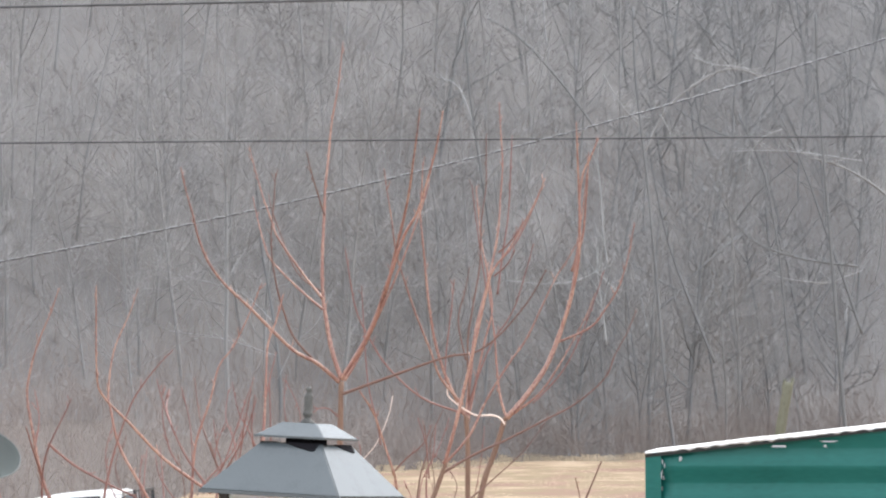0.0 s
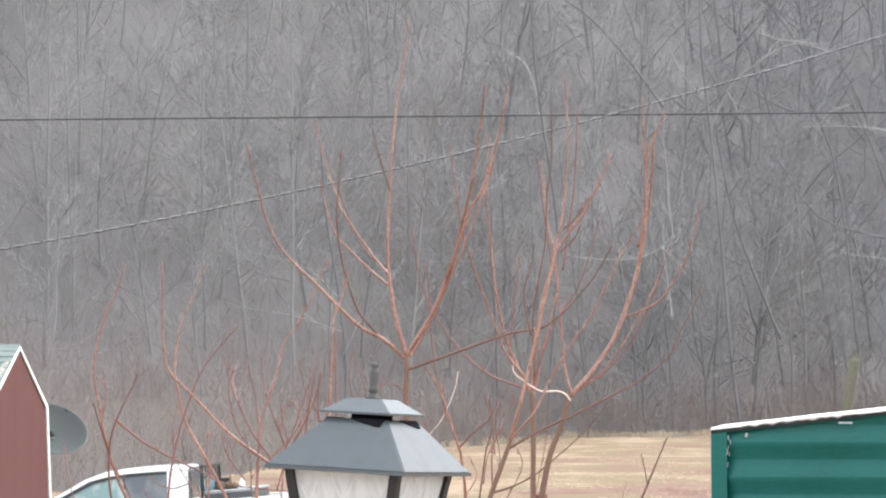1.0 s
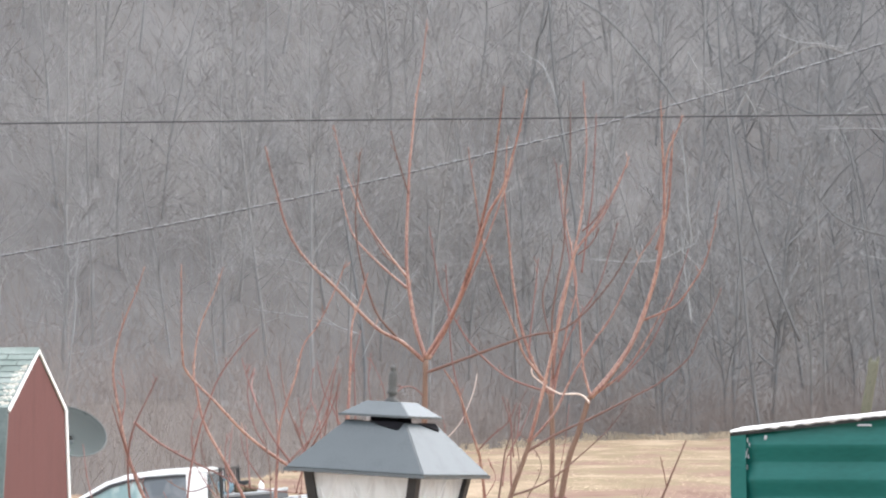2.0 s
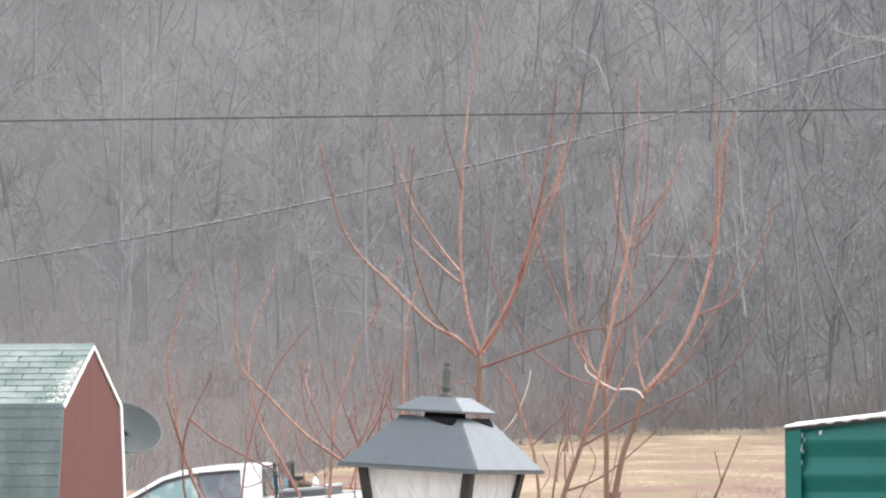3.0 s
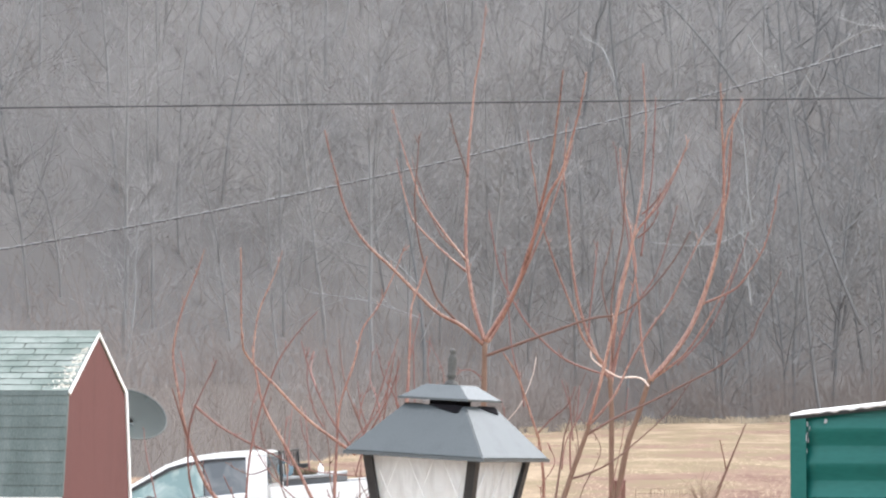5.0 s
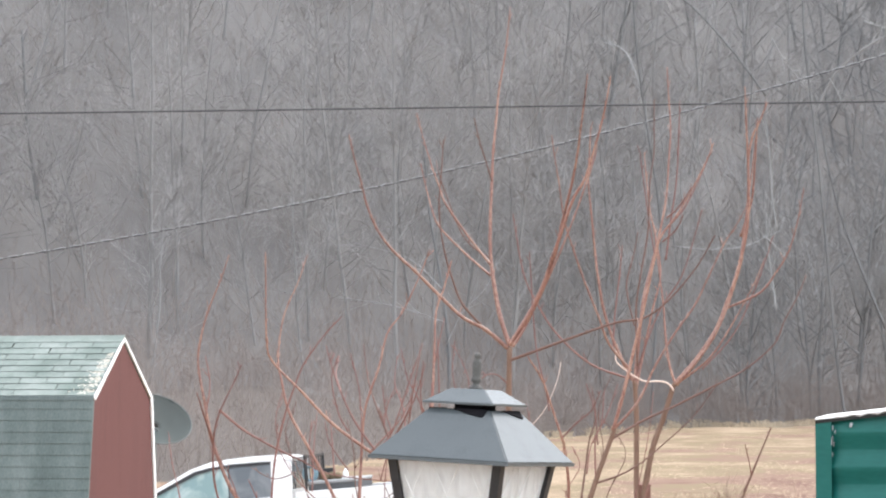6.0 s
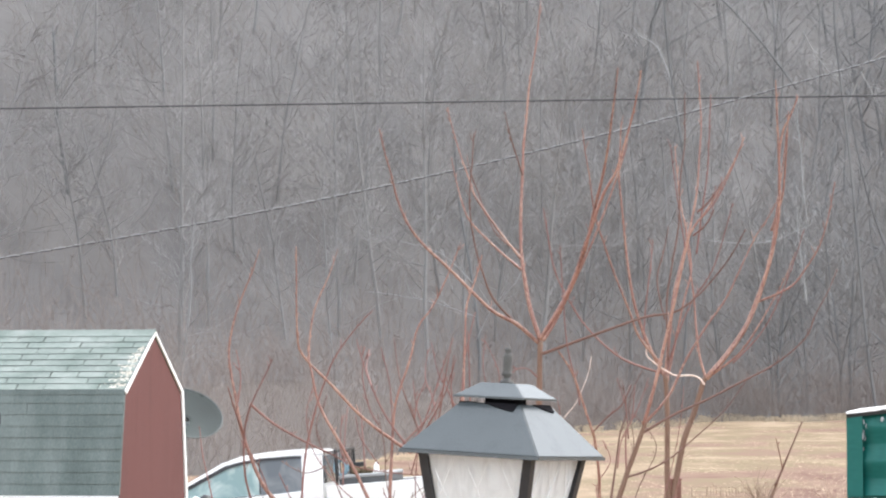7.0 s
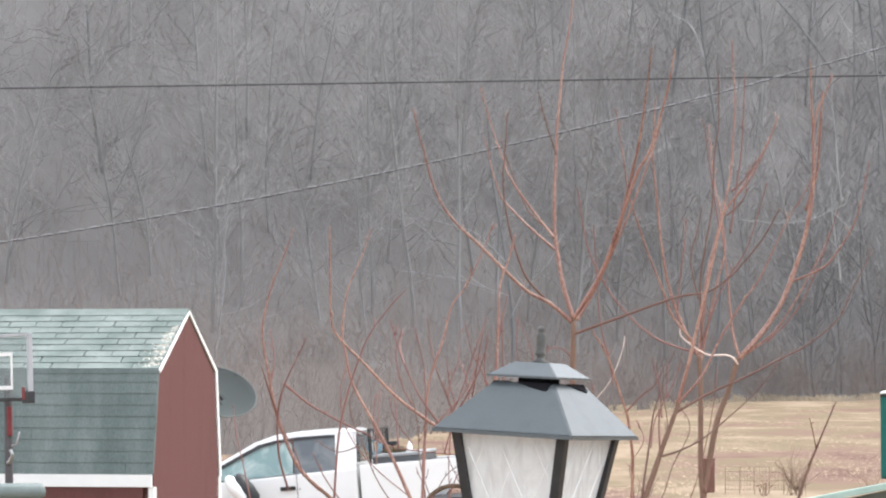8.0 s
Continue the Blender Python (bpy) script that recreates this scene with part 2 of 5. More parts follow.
def lamp_glass():
    """Rippled, half-frosted lantern glass: scattering plus some clear sight."""
    m = bpy.data.materials.new("rippled_lamp_glass")
    m.use_nodes = True
    n, l = m.node_tree.nodes, m.node_tree.links
    bsdf = n["Principled BSDF"]
    bsdf.inputs["Base Color"].default_value = (0.89, 0.91, 0.905, 1)
    bsdf.inputs["Roughness"].default_value = 0.22
    tl, tr, m1, m2 = n.new("ShaderNodeBsdfTranslucent"), n.new("ShaderNodeBsdfTransparent"), n.new("ShaderNodeMixShader"), n.new("ShaderNodeMixShader")
    tl.inputs[0].default_value = (0.98, 0.985, 0.98, 1)
    tc, mp, no, bp = n.new("ShaderNodeTexCoord"), n.new("ShaderNodeMapping"), n.new("ShaderNodeTexNoise"), n.new("ShaderNodeBump")
    mp.inputs["Scale"].default_value = (1, 1, 0.35)
    no.inputs["Scale"].default_value, no.inputs["Detail"].default_value, no.inputs["Distortion"].default_value = 34, 3, 1.2
    bp.inputs["Strength"].default_value, bp.inputs["Distance"].default_value = 0.6, 0.01
    ramp = n.new("ShaderNodeMapRange")
    ramp.inputs[1].default_value, ramp.inputs[2].default_value, ramp.inputs[3].default_value, ramp.inputs[4].default_value = 0.44, 0.66, 0.0, 0.16
    l.new(tc.outputs["Object"], mp.inputs[0])
    l.new(mp.outputs[0], no.inputs["Vector"])
    l.new(no.outputs["Fac"], bp.inputs["Height"])
    l.new(no.outputs["Fac"], ramp.inputs[0])
    l.new(bp.outputs[0], bsdf.inputs["Normal"])
    m1.inputs[0].default_value = 0.5
    l.new(bsdf.outputs[0], m1.inputs[1])
    l.new(tl.outputs[0], m1.inputs[2])
    l.new(ramp.outputs[0], m2.inputs[0])
    l.new(m1.outputs[0], m2.inputs[1])
    l.new(tr.outputs[0], m2.inputs[2])
    l.new(m2.outputs[0], n["Material Output"].inputs[0])
    return m


LAMP_GLASS = lamp_glass()


# ---- building helpers ----
def thing(name, m, label, category, group="", kind=""):
    ob = new(name)
    ob.matrix_world = m
    ob.empty_display_size = 0.1
    return tagged(ob, label, category, group, kind)


def part(name, bm, mat, parent, label="", m=None, smooth=False):
    me = bpy.data.meshes.new(name)
    bm.normal_update()
    bm.to_mesh(me)
    bm.free()
    me.materials.append(mat)
    if smooth:
        me.polygons.foreach_set("use_smooth", [True] * len(me.polygons))
    ob = new(name, me)
    ob.parent = parent
    if m is not None:
        ob.matrix_basis = m
    return tagged(ob, label)


def piece(name, me, parent, m):
    ob = new(name, me)
    ob.parent = parent
    ob.matrix_basis = m
    return ob


def box(x0, x1, y0, y1, z0, z1, bevel=0.0):
    bm = bmesh.new()
    bmesh.ops.create_cube(bm, size=1)
    for v in bm.verts:
        v.co = Vector(((x0 + x1) / 2 + v.co.x * (x1 - x0), (y0 + y1) / 2 + v.co.y * (y1 - y0), (z0 + z1) / 2 + v.co.z * (z1 - z0)))
    if bevel:
        bmesh.ops.bevel(bm, geom=bm.edges[:], offset=bevel, segments=2, affect="EDGES", profile=0.6)
    return bm


def prism(outline, y0, y1, bevel=0.0, axis="y"):
    """A flat outline of (x, z) pairs, thickened along y (or of (y, z) pairs along x)."""
    bm = bmesh.new()
    a = [bm.verts.new((p, y0, q) if axis == "y" else (y0, p, q)) for p, q in outline]
    b = [bm.verts.new((p, y1, q) if axis == "y" else (y1, p, q)) for p, q in outline]
    bm.faces.new(a)
    bm.faces.new(b[::-1])
    for i in range(len(a)):
        j = (i + 1) % len(a)
        bm.faces.new((a[j], a[i], b[i], b[j]))
    bmesh.ops.recalc_face_normals(bm, faces=bm.faces[:])
    if bevel:
        bmesh.ops.bevel(bm, geom=bm.edges[:], offset=bevel, segments=2, affect="EDGES", profile=0.6)
    return bm


def lathe(profile, sides=24):
    """A turned body of (radius, z) pairs."""
    bm = bmesh.new()
    rings = [[bm.verts.new((r * math.cos(2 * math.pi * i / sides), r * math.sin(2 * math.pi * i / sides), z)) for i in range(sides)] for r, z in profile]
    for a, b in zip(rings, rings[1:]):
        for i in range(sides):
            j = (i + 1) % sides
            bm.faces.new((a[i], a[j], b[j], b[i]))
    bm.faces.new(rings[0][::-1])
    bm.faces.new(rings[-1])
    return bm


def frustum(s0, z0, s1, z1):
    """A square frustum with sides s0 below and s1 above."""
    bm = bmesh.new()
    rings = [[bm.verts.new((sx * s / 2, sy * s / 2, z)) for sx, sy in ((-1, -1), (1, -1), (1, 1), (-1, 1))] for s, z in ((s0, z0), (s1, z1))]
    for i in range(4):
        j = (i + 1) % 4
        bm.faces.new((rings[0][i], rings[0][j], rings[1][j], rings[1][i]))
    bm.faces.new(rings[0][::-1])
    bm.faces.new(rings[1])
    return bm


def add(bm, other, m=None):
    """Joins another bmesh into bm."""
    me = bpy.data.meshes.new("joined")
    if m is not None:
        other.transform(m)
    other.to_mesh(me)
    other.free()
    bm.from_mesh(me)
    bpy.data.meshes.remove(me)
    return bm


def sweep(points, r0, r1, sides=7, rough=0.0, rng=None, steps=5):
    """A tapered tube along a smooth curve through the points."""
    pts = [Vector(p) for p in points]
    path = []
    for i in range(len(pts) - 1):
        a, b = pts[max(i - 1, 0)], pts[i]
        c, d = pts[i + 1], pts[min(i + 2, len(pts) - 1)]
        for k in range(steps):
            t = k / steps
            path.append(0.5 * (2 * b + (c - a) * t + (2 * a - 5 * b + 4 * c - d) * t * t + (3 * b - a - 3 * c + d) * t ** 3))
    path.append(pts[-1])
    bm = bmesh.new()
    rings = []
    side = Vector((0, 1, 0))
    for i, p in enumerate(path):
        d = (path[min(i + 1, len(path) - 1)] - path[max(i - 1, 0)]).normalized()
        side = (side - d * side.dot(d)).normalized()
        up = d.cross(side)
        f = i / (len(path) - 1)
        r = r0 + (r1 - r0) * f ** 0.8
        if rough:
            r *= 1 + rough * rng.uniform(-1, 1)
        rings.append([bm.verts.new(p + r * (side * math.cos(2 * math.pi * k / sides) + up * math.sin(2 * math.pi * k / sides))) for k in range(sides)])
    for a, b in zip(rings, rings[1:]):
        for k in range(sides):
            j = (k + 1) % sides
            bm.faces.new((a[k], a[j], b[j], b[k]))
    bm.faces.new(rings[0][::-1])
    bm.faces.new(rings[-1])
    bmesh.ops.recalc_face_normals(bm, faces=bm.faces[:])
    return bm


# ---- ground: lawn, field and wooded hillside in one sheet ----
def smooth01(t):
    t = min(1.0, max(0.0, t))
    return t * t * (3 - 2 * t)


def wood_edge(x):
    return 152 + 1.3 * max(-30, min(45, x)) + 5 * math.sin(x * 0.21) + 3 * math.sin(x * 0.53 + 1)


def brush_edge(x):
    """Where the mown field ends and the brushy slope begins."""
    e = 150 + (2.6 if x > 6.5 else 4.3) * (x - 6.5)
    return max(84, min(230, e)) + 2 * math.sin(x * 0.6) + 1.2 * math.sin(x * 1.7)


def ground_height(x, y):
    z = -0.15 * smooth01((y - 4) / 14) - 0.42 * smooth01((y - 18) / 26)
    z += (0.0062 * max(0, y - 62)) * smooth01((y - 62) / 20) * (1 + 0.006 * max(-60, min(60, x))) if y > 62 else 0
    low = y - max(84, min(230, 150 + (2.6 if x > 6.5 else 4.3) * (x - 6.5)))
    if low > 0:
        z += 0.05 * low * smooth01(low / 25)
    over = y - (154 + 1.3 * max(-30, min(45, x)))
    if over > 0:
        z += 0.42 * over * smooth01(over / 40) + 0.06 * over
        z = min(z, 165 + 0.02 * over)
    if y > 8:
        z += 0.05 * smooth01((y - 45) / 30) * noise.noise(Vector((x * 0.3, y * 0.12, 0)))
        z += 0.35 * smooth01(over / 30) * noise.noise(Vector((x * 0.05, y * 0.05, 3)))
    return z


def make_ground():
    ys = [-400, -120, -40, -10, 0, 4, 8, 12, 16, 20, 25, 30, 36, 42, 48, 54] + [56 + 1.5 * i for i in range(96)] + [205 + 8 * i for i in range(40)] + [560, 700, 1000, 1600, 2500]
    xs = [-2500, -1200, -600, -300, -180, -120] + [-80 + 2 * i for i in range(81)] + [120, 180, 300, 600, 1200, 2500]
    verts = [(x, y, ground_height(x, y)) for y in ys for x in xs]
    w = len(xs)
    faces, mats = [], []
    for j in range(len(ys) - 1):
        for i in range(w - 1):
            faces.append((j * w + i, j * w + i + 1, (j + 1) * w + i + 1, (j + 1) * w + i))
            cx, cy = (xs[i] + xs[i + 1]) / 2, (ys[j] + ys[j + 1]) / 2
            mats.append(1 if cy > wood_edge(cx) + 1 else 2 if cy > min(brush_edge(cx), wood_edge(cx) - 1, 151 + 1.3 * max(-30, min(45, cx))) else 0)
    me = bpy.data.meshes.new("ground")
    me.from_pydata(verts, [], faces)
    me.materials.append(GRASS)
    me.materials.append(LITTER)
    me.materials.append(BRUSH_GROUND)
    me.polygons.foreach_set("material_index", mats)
    me.polygons.foreach_set("use_smooth", [True] * len(faces))
    tagged(new("ground", me), "dry straw-coloured field rising to a leaf-covered wooded hillside", "ground", kind="structure")


make_ground()


# ---- joined tubes for woods, brush and grass ----
class Tubes:
    def __init__(self):
        self.verts, self.faces, self.count = [], [], 0

    def tube(self, pts, radii, sides):
        pts = np.asarray(pts, float)
        d = np.gradient(pts, axis=0)
        d /= np.linalg.norm(d, axis=1)[:, None] + 1e-9
        ref = np.array([0.31, 0.95, 0.05]) if abs(d[0][1]) < 0.9 else np.array([1.0, 0, 0])
        u = np.cross(d, ref)
        u /= np.linalg.norm(u, axis=1)[:, None] + 1e-9
        v = np.cross(d, u)
        ang = np.arange(sides) * 2 * np.pi / sides
        ring = np.cos(ang)[None, :, None] * u[:, None, :] + np.sin(ang)[None, :, None] * v[:, None, :]
        self.verts.append((pts[:, None, :] + ring * np.asarray(radii)[:, None, None]).reshape(-1, 3))
        n, c = len(pts), self.count
        for a in range(n - 1):
            for k in range(sides):
                j = (k + 1) % sides
                self.faces.append((c + a * sides + k, c + a * sides + j, c + (a + 1) * sides + j, c + (a + 1) * sides + k))
        self.count += n * sides

    def mesh(self, name, mat):
        me = bpy.data.meshes.new(name)
        me.from_pydata(np.concatenate(self.verts).tolist(), [], self.faces)
        me.materials.append(mat)
        return me


def bent(rng, start, way, length, n, wander, lift):
    """Points along a wandering branch that bends upwards by lift."""
    pts, p, d = [start], np.array(start, float), np.array(way, float)
    for _ in range(n):
        d = d + rng.normal(0, wander, 3) + np.array([0, 0, lift])
        d /= np.linalg.norm(d)
        p = p + d * length / n
        pts.append(p.copy())
    return pts, d


def forest_tree_meshes(seed, height, spread, low, forks=0):
    rng = np.random.RandomState(seed)
    trunk, crown = Tubes(), Tubes()
    r = height * rng.uniform(0.0048, 0.0072)
    lean = rng.normal(0, 0.07, 2)
    axis, _ = bent(rng, (0, 0, -0.4), (lean[0], lean[1], 1), height, 9, 0.045, 0.03)
    axis = np.array(axis)
    radii = r * (1 - np.linspace(0, 1, 10)) ** 0.8 + 0.02
    trunk.tube(axis, radii, 6)
    for i in range(forks):
        # long arching limbs that leave the trunk low and bend upwards
        p = axis[2 + i]
        a = rng.uniform(0, 2 * np.pi)
        pts, _ = bent(rng, p, (math.cos(a), math.sin(a), rng.uniform(0.5, 1.0)), height * rng.uniform(0.45, 0.7), 7, 0.12, 0.07)
        trunk.tube(pts, np.linspace(r * 0.62, 0.025, 8), 5)
    for i in range(26):
        f = low + (0.98 - low) * (i + rng.uniform(0, 1)) / 26
        k = f * 9
        p = axis[int(k)] + (axis[min(int(k) + 1, 9)] - axis[int(k)]) * (k - int(k))
        a = rng.uniform(0, 2 * np.pi)
        up = rng.uniform(0.25, 1.15)
        ln = height * spread * (1.25 - f) * rng.uniform(0.7, 1.45)
        pts, d = bent(rng, p, (math.cos(a), math.sin(a), up), ln, 4, 0.2, 0.10)
        rb = max(0.022, r * 0.42 * (1.1 - f))
        trunk.tube(pts, np.linspace(rb, 0.016, 5), 4) if f < 0.5 else crown.tube(pts, np.linspace(rb, 0.014, 5), 4)
        for s in range(6):
            q = np.array(pts[1 + s % 4]) + rng.normal(0, 0.03, 3)
            e = d + rng.normal(0, 0.6, 3) + np.array([0, 0, 0.3])
            e /= np.linalg.norm(e)
            l2 = ln * rng.uniform(0.3, 0.65)
            p2, d2 = bent(rng, q, e, l2, 3, 0.2, 0.12)
            crown.tube(p2, np.linspace(0.017, 0.010, 4), 3)
            for w in range(5):
                h = d2 + rng.normal(0, 0.55, 3) + np.array([0, 0, 0.25])
                h /= np.linalg.norm(h)
                p3, _ = bent(rng, p2[rng.randint(1, 4)], h, l2 * rng.uniform(0.35, 0.7), 1, 0.2, 0.1)
                crown.tube(p3, (0.012, 0.007), 3)
    return trunk.mesh("trunk", BARK), crown.mesh("crown", TWIG)


FOREST_LABEL = "tall bare grey-brown forest tree on the wooded hillside"


def make_forest():
    kinds = []
    for i in range(8):
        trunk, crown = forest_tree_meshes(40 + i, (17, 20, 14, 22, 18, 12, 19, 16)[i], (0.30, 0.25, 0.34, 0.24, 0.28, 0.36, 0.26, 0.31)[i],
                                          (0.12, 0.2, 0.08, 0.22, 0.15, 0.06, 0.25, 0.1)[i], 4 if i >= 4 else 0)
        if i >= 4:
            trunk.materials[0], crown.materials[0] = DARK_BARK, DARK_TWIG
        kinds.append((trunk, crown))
    pale = forest_tree_meshes(77, 17, 0.24, 0.3)
    pale[0].materials[0] = PALE_BARK
    rng = random.Random(11)
    made = tries = 0
    while made < 300:
        tries += 1
        t = (tries * 0.7548777) % 1.0
        y = 120 + 200 * t ** 1.25
        x = (-0.225 + 0.475 * ((tries * 0.5698403) % 1.0)) * y + rng.uniform(-1, 1)
        y = y + (wood_edge(x) - 134) * (1 - t)
        if y < wood_edge(x) + 2 + rng.random() * 4:
            continue
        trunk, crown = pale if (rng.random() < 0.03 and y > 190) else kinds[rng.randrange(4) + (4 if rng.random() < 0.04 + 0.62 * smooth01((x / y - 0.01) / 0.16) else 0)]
        k = rng.uniform(0.75, 1.15)
        m = pose(x, y, ground_height(x, y), rng.gauss(0, 3), rng.gauss(0, 4), rng.uniform(0, 360)) @ Matrix.Diagonal((k, k, k, 1))
        ob = thing("forest_tree", m, FOREST_LABEL, "tree", "bare trees on the hillside")
        piece("trunk", trunk, ob, Matrix())
        piece("crown", crown, ob, Matrix())
        made += 1


make_forest()


def make_brush():
    """Thickets along the edge of the woods and saplings between the trees."""
    rng = np.random.RandomState(5)
    tubes = Tubes()
    for i in range(15000):
        x = rng.uniform(-34, 55)
        deep = rng.rand() ** 2 * 60
        y = (min(brush_edge(x), 152 + 1.3 * max(-30, min(45, x))) if i % 2 else wood_edge(x)) - 1.0 + deep
        clump = noise.noise(Vector((x * 0.35, y * 0.2, 9)))
        if clump < -0.42 and deep < 10:
            continue
        h = rng.uniform(0.6, 2.2) * (1.2 + clump) + (rng.rand() < 0.15) * rng.uniform(0.5, 3.5)
        a = rng.uniform(0, 2 * np.pi)
        pts, d = bent(rng, (x, y, ground_height(x, y) - 0.05), (0.35 * math.cos(a), 0.35 * math.sin(a), 1), h, 3, 0.16, -0.02)
        tubes.tube(pts, (0.014, 0.011, 0.008, 0.005), 3)
        for s in range(3):
            e = d + rng.normal(0, 0.5, 3)
            p2, _ = bent(rng, pts[1 + s % 3], e / np.linalg.norm(e), h * 0.45, 2, 0.15, 0.05)
            tubes.tube(p2, (0.0085, 0.0065, 0.004), 3)
    tagged(new("brush", tubes.mesh("brush", BRUSH)), "tangled reddish-brown leafless brush along the wood edge", "brush", kind="stuff")


def make_field_grass():
    """Matted tufts of dry grass over the field."""
    rng = np.random.RandomState(8)
    verts, faces = [], []
    for i in range(60000):
        y = 50 + 130 * rng.rand() ** 1.3
        x = rng.uniform(-0.24, 0.27) * y
        if y > min(brush_edge(x), wood_edge(x)) or noise.noise(Vector((x * 0.25, y * 0.1, 5))) < -0.25:
            continue
        z = ground_height(x, y)
        h, a, w = rng.uniform(0.006, 0.034), rng.uniform(-0.5, 0.5), rng.uniform(0.015, 0.05)
        lx, ly = rng.normal(0, 0.22), 0.05 + abs(rng.normal(0, 0.3))
        c = len(verts)
        verts += [(x - w * math.cos(a), y - w * math.sin(a), z - 0.02), (x + w * math.cos(a), y + w * math.sin(a), z - 0.02), (x + lx, y + ly, z + h)]
        faces.append((c, c + 1, c + 2))
    me = bpy.data.meshes.new("field_grass")
    me.from_pydata(verts, [], faces)
    me.materials.append(STRAW)
    tagged(new("field_grass", me), "matted dry yellow grass tufts on the field", "grass", kind="stuff")


def make_tall_grass():
    """A ragged fringe of pale dead grass where the field meets the brush."""
    rng = np.random.RandomState(12)
    verts, faces = [], []
    for i in range(7000):
        x = rng.uniform(1, 48)
        y = min(brush_edge(x), wood_edge(x)) + rng.normal(0, 1.6)
        clump = noise.noise(Vector((x * 0.9, y * 0.2, 2)))
        if clump < -0.12:
            continue
        z = ground_height(x, y)
        h, w = rng.uniform(0.08, 0.34) * (0.8 + clump), rng.uniform(0.012, 0.03)
        lx = rng.normal(0, 0.12)
        c = len(verts)
        verts += [(x - w, y, z - 0.03), (x + w, y, z - 0.03), (x + lx + w * 0.3, y, z + h), (x + lx * 1.6, y + 0.02, z + h * 1.15)]
        faces += [(c, c + 1, c + 2), (c, c + 2, c + 3)]
    me = bpy.data.meshes.new("tall_grass")
    me.from_pydata(verts, [], faces)
    me.materials.append(PALE_STRAW)
    tagged(new("tall_grass", me), "ragged fringe of pale dead grass along the brush", "grass", kind="stuff")


make_brush()
make_field_grass()
make_tall_grass()


# ---- young trees with red shoots ----
def young_tree(x, y, z, label):
    return thing("young_tree", pose(x, y, z), label, "tree", "young red-stemmed trees")


limb_rng = random.Random(21)


def limb(tree, sort, r0, r1, points):
    mat = {"trunk": TRUNK, "branch": SHOOT, "dark_branch": DARK_SHOOT, "peeled": PEELED}[sort]
    if sort == "branch" and r0 < 0.0105:
        mat = RED_TWIG
    r0, r1 = r0 * ((0.80 if r0 > 0.0135 else 0.78) if sort != "peeled" else 0.45), r1 * 0.68
    if sort in ("branch", "dark_branch") and points[-1][2] > 2.9:
        a, b = Vector(points[-2]), Vector(points[-1])
        points = points + [tuple(b + (b - a).normalized() * 0.13 + Vector((0, 0, 0.03)))]
    bm = sweep(points, r0, r1, 7, 0.07, limb_rng, 6)
    # short bud spurs and side twigs
    pts = [Vector(p) for p in points]
    if sort in ("branch", "dark_branch"):
        for i in range(1, len(pts) - 1):
            for _ in range(2):
                f = limb_rng.random()
                p = pts[i].lerp(pts[i + 1], f)
                d = (pts[i + 1] - pts[i]).normalized()
                out = (d * 0.8 + Vector((limb_rng.gauss(0, 0.5), limb_rng.gauss(0, 0.5), 0.15))).normalized()
                n = limb_rng.choice((0.015, 0.02, 0.03, 0.05))
                add(bm, sweep([p, p + out * n * 0.5, p + out * n + Vector((0, 0, n * 0.2))], max(r1 * 0.8, 0.0028), 0.002, 4, 0, None, 1))
    name = {"dark_branch": "branch", "peeled": "branch"}.get(sort, sort)
    label = {"dark_branch": "dark brown branch", "peeled": "pale branch with peeled bark"}.get(sort, "")
    return part(name, bm, mat, tree, label, smooth=True)


def old_tree(x, y, z, label):
    return thing("old_tree", pose(x, y, ground_height(x, y) - 0.1), label, "tree", "bare trees on the hillside")


def bough(tree, mat, r0, r1, points):
    """A crooked bough with a fan of twigs."""
    bm = sweep(points, r0, r1, 6, 0.1, limb_rng, 4)
    pts = [Vector(p) for p in points]
    for i in range(len(pts) - 1):
        for _ in range(4):
            p = pts[i].lerp(pts[i + 1], limb_rng.random())
            d = ((pts[i + 1] - pts[i]).normalized() + Vector((limb_rng.gauss(0, 0.6), limb_rng.gauss(0, 0.6), limb_rng.gauss(0.25, 0.4)))).normalized()
            n = limb_rng.uniform(0.5, 1.6)
            add(bm, sweep([p, p + d * n * 0.5 + Vector((0, 0, 0.05)), p + d * n + Vector((0, 0, 0.2))], r1 * 0.8, 0.008, 4, 0, None, 2))
    return part("bough", bm, mat, tree, smooth=True)


LABEL_tree_a = "young bare tree with upright orange-red shoots and one trunk"
LABEL_tree_b = "young bare tree with two stems and red shoots"
LABEL_tree_c = "leaning bare tree with long arching reddish branches"
LABEL_tree_d = "low bushy bare tree with many red shoots"
LABEL_tree_g = "slender bare sapling with a few twigs"
tree_a = young_tree(0.32, 18.00, -0.15, LABEL_tree_a)
limb(tree_a, "trunk", 0.0327, 0.0255, [(-0.00, 0.00, 0.36), (-0.02, 0.00, 1.00), (-0.01, 0.00, 1.72), (-0.01, 0.00, 2.16), (-0.00, 0.00, 2.65)])
limb(tree_a, "branch", 0.0182, 0.0058, [(-0.01, -0.00, 2.64), (-0.15, -0.02, 2.76), (-0.30, -0.05, 2.84), (-0.44, -0.07, 2.97), (-0.59, -0.09, 3.12), (-0.74, -0.12, 3.26), (-0.84, -0.14, 3.39), (-0.91, -0.16, 3.55), (-0.95, -0.19, 3.71), (-0.99, -0.21, 3.85)])
limb(tree_a, "branch", 0.0200, 0.0055, [(0.00, 0.00, 2.66), (-0.06, 0.04, 2.85), (-0.10, 0.08, 3.07), (-0.12, 0.12, 3.25), (-0.12, 0.16, 3.48), (-0.11, 0.20, 3.70), (-0.10, 0.24, 3.93), (-0.08, 0.28, 4.12), (-0.06, 0.31, 4.34), (-0.02, 0.35, 4.57), (0.00, 0.39, 4.73)])
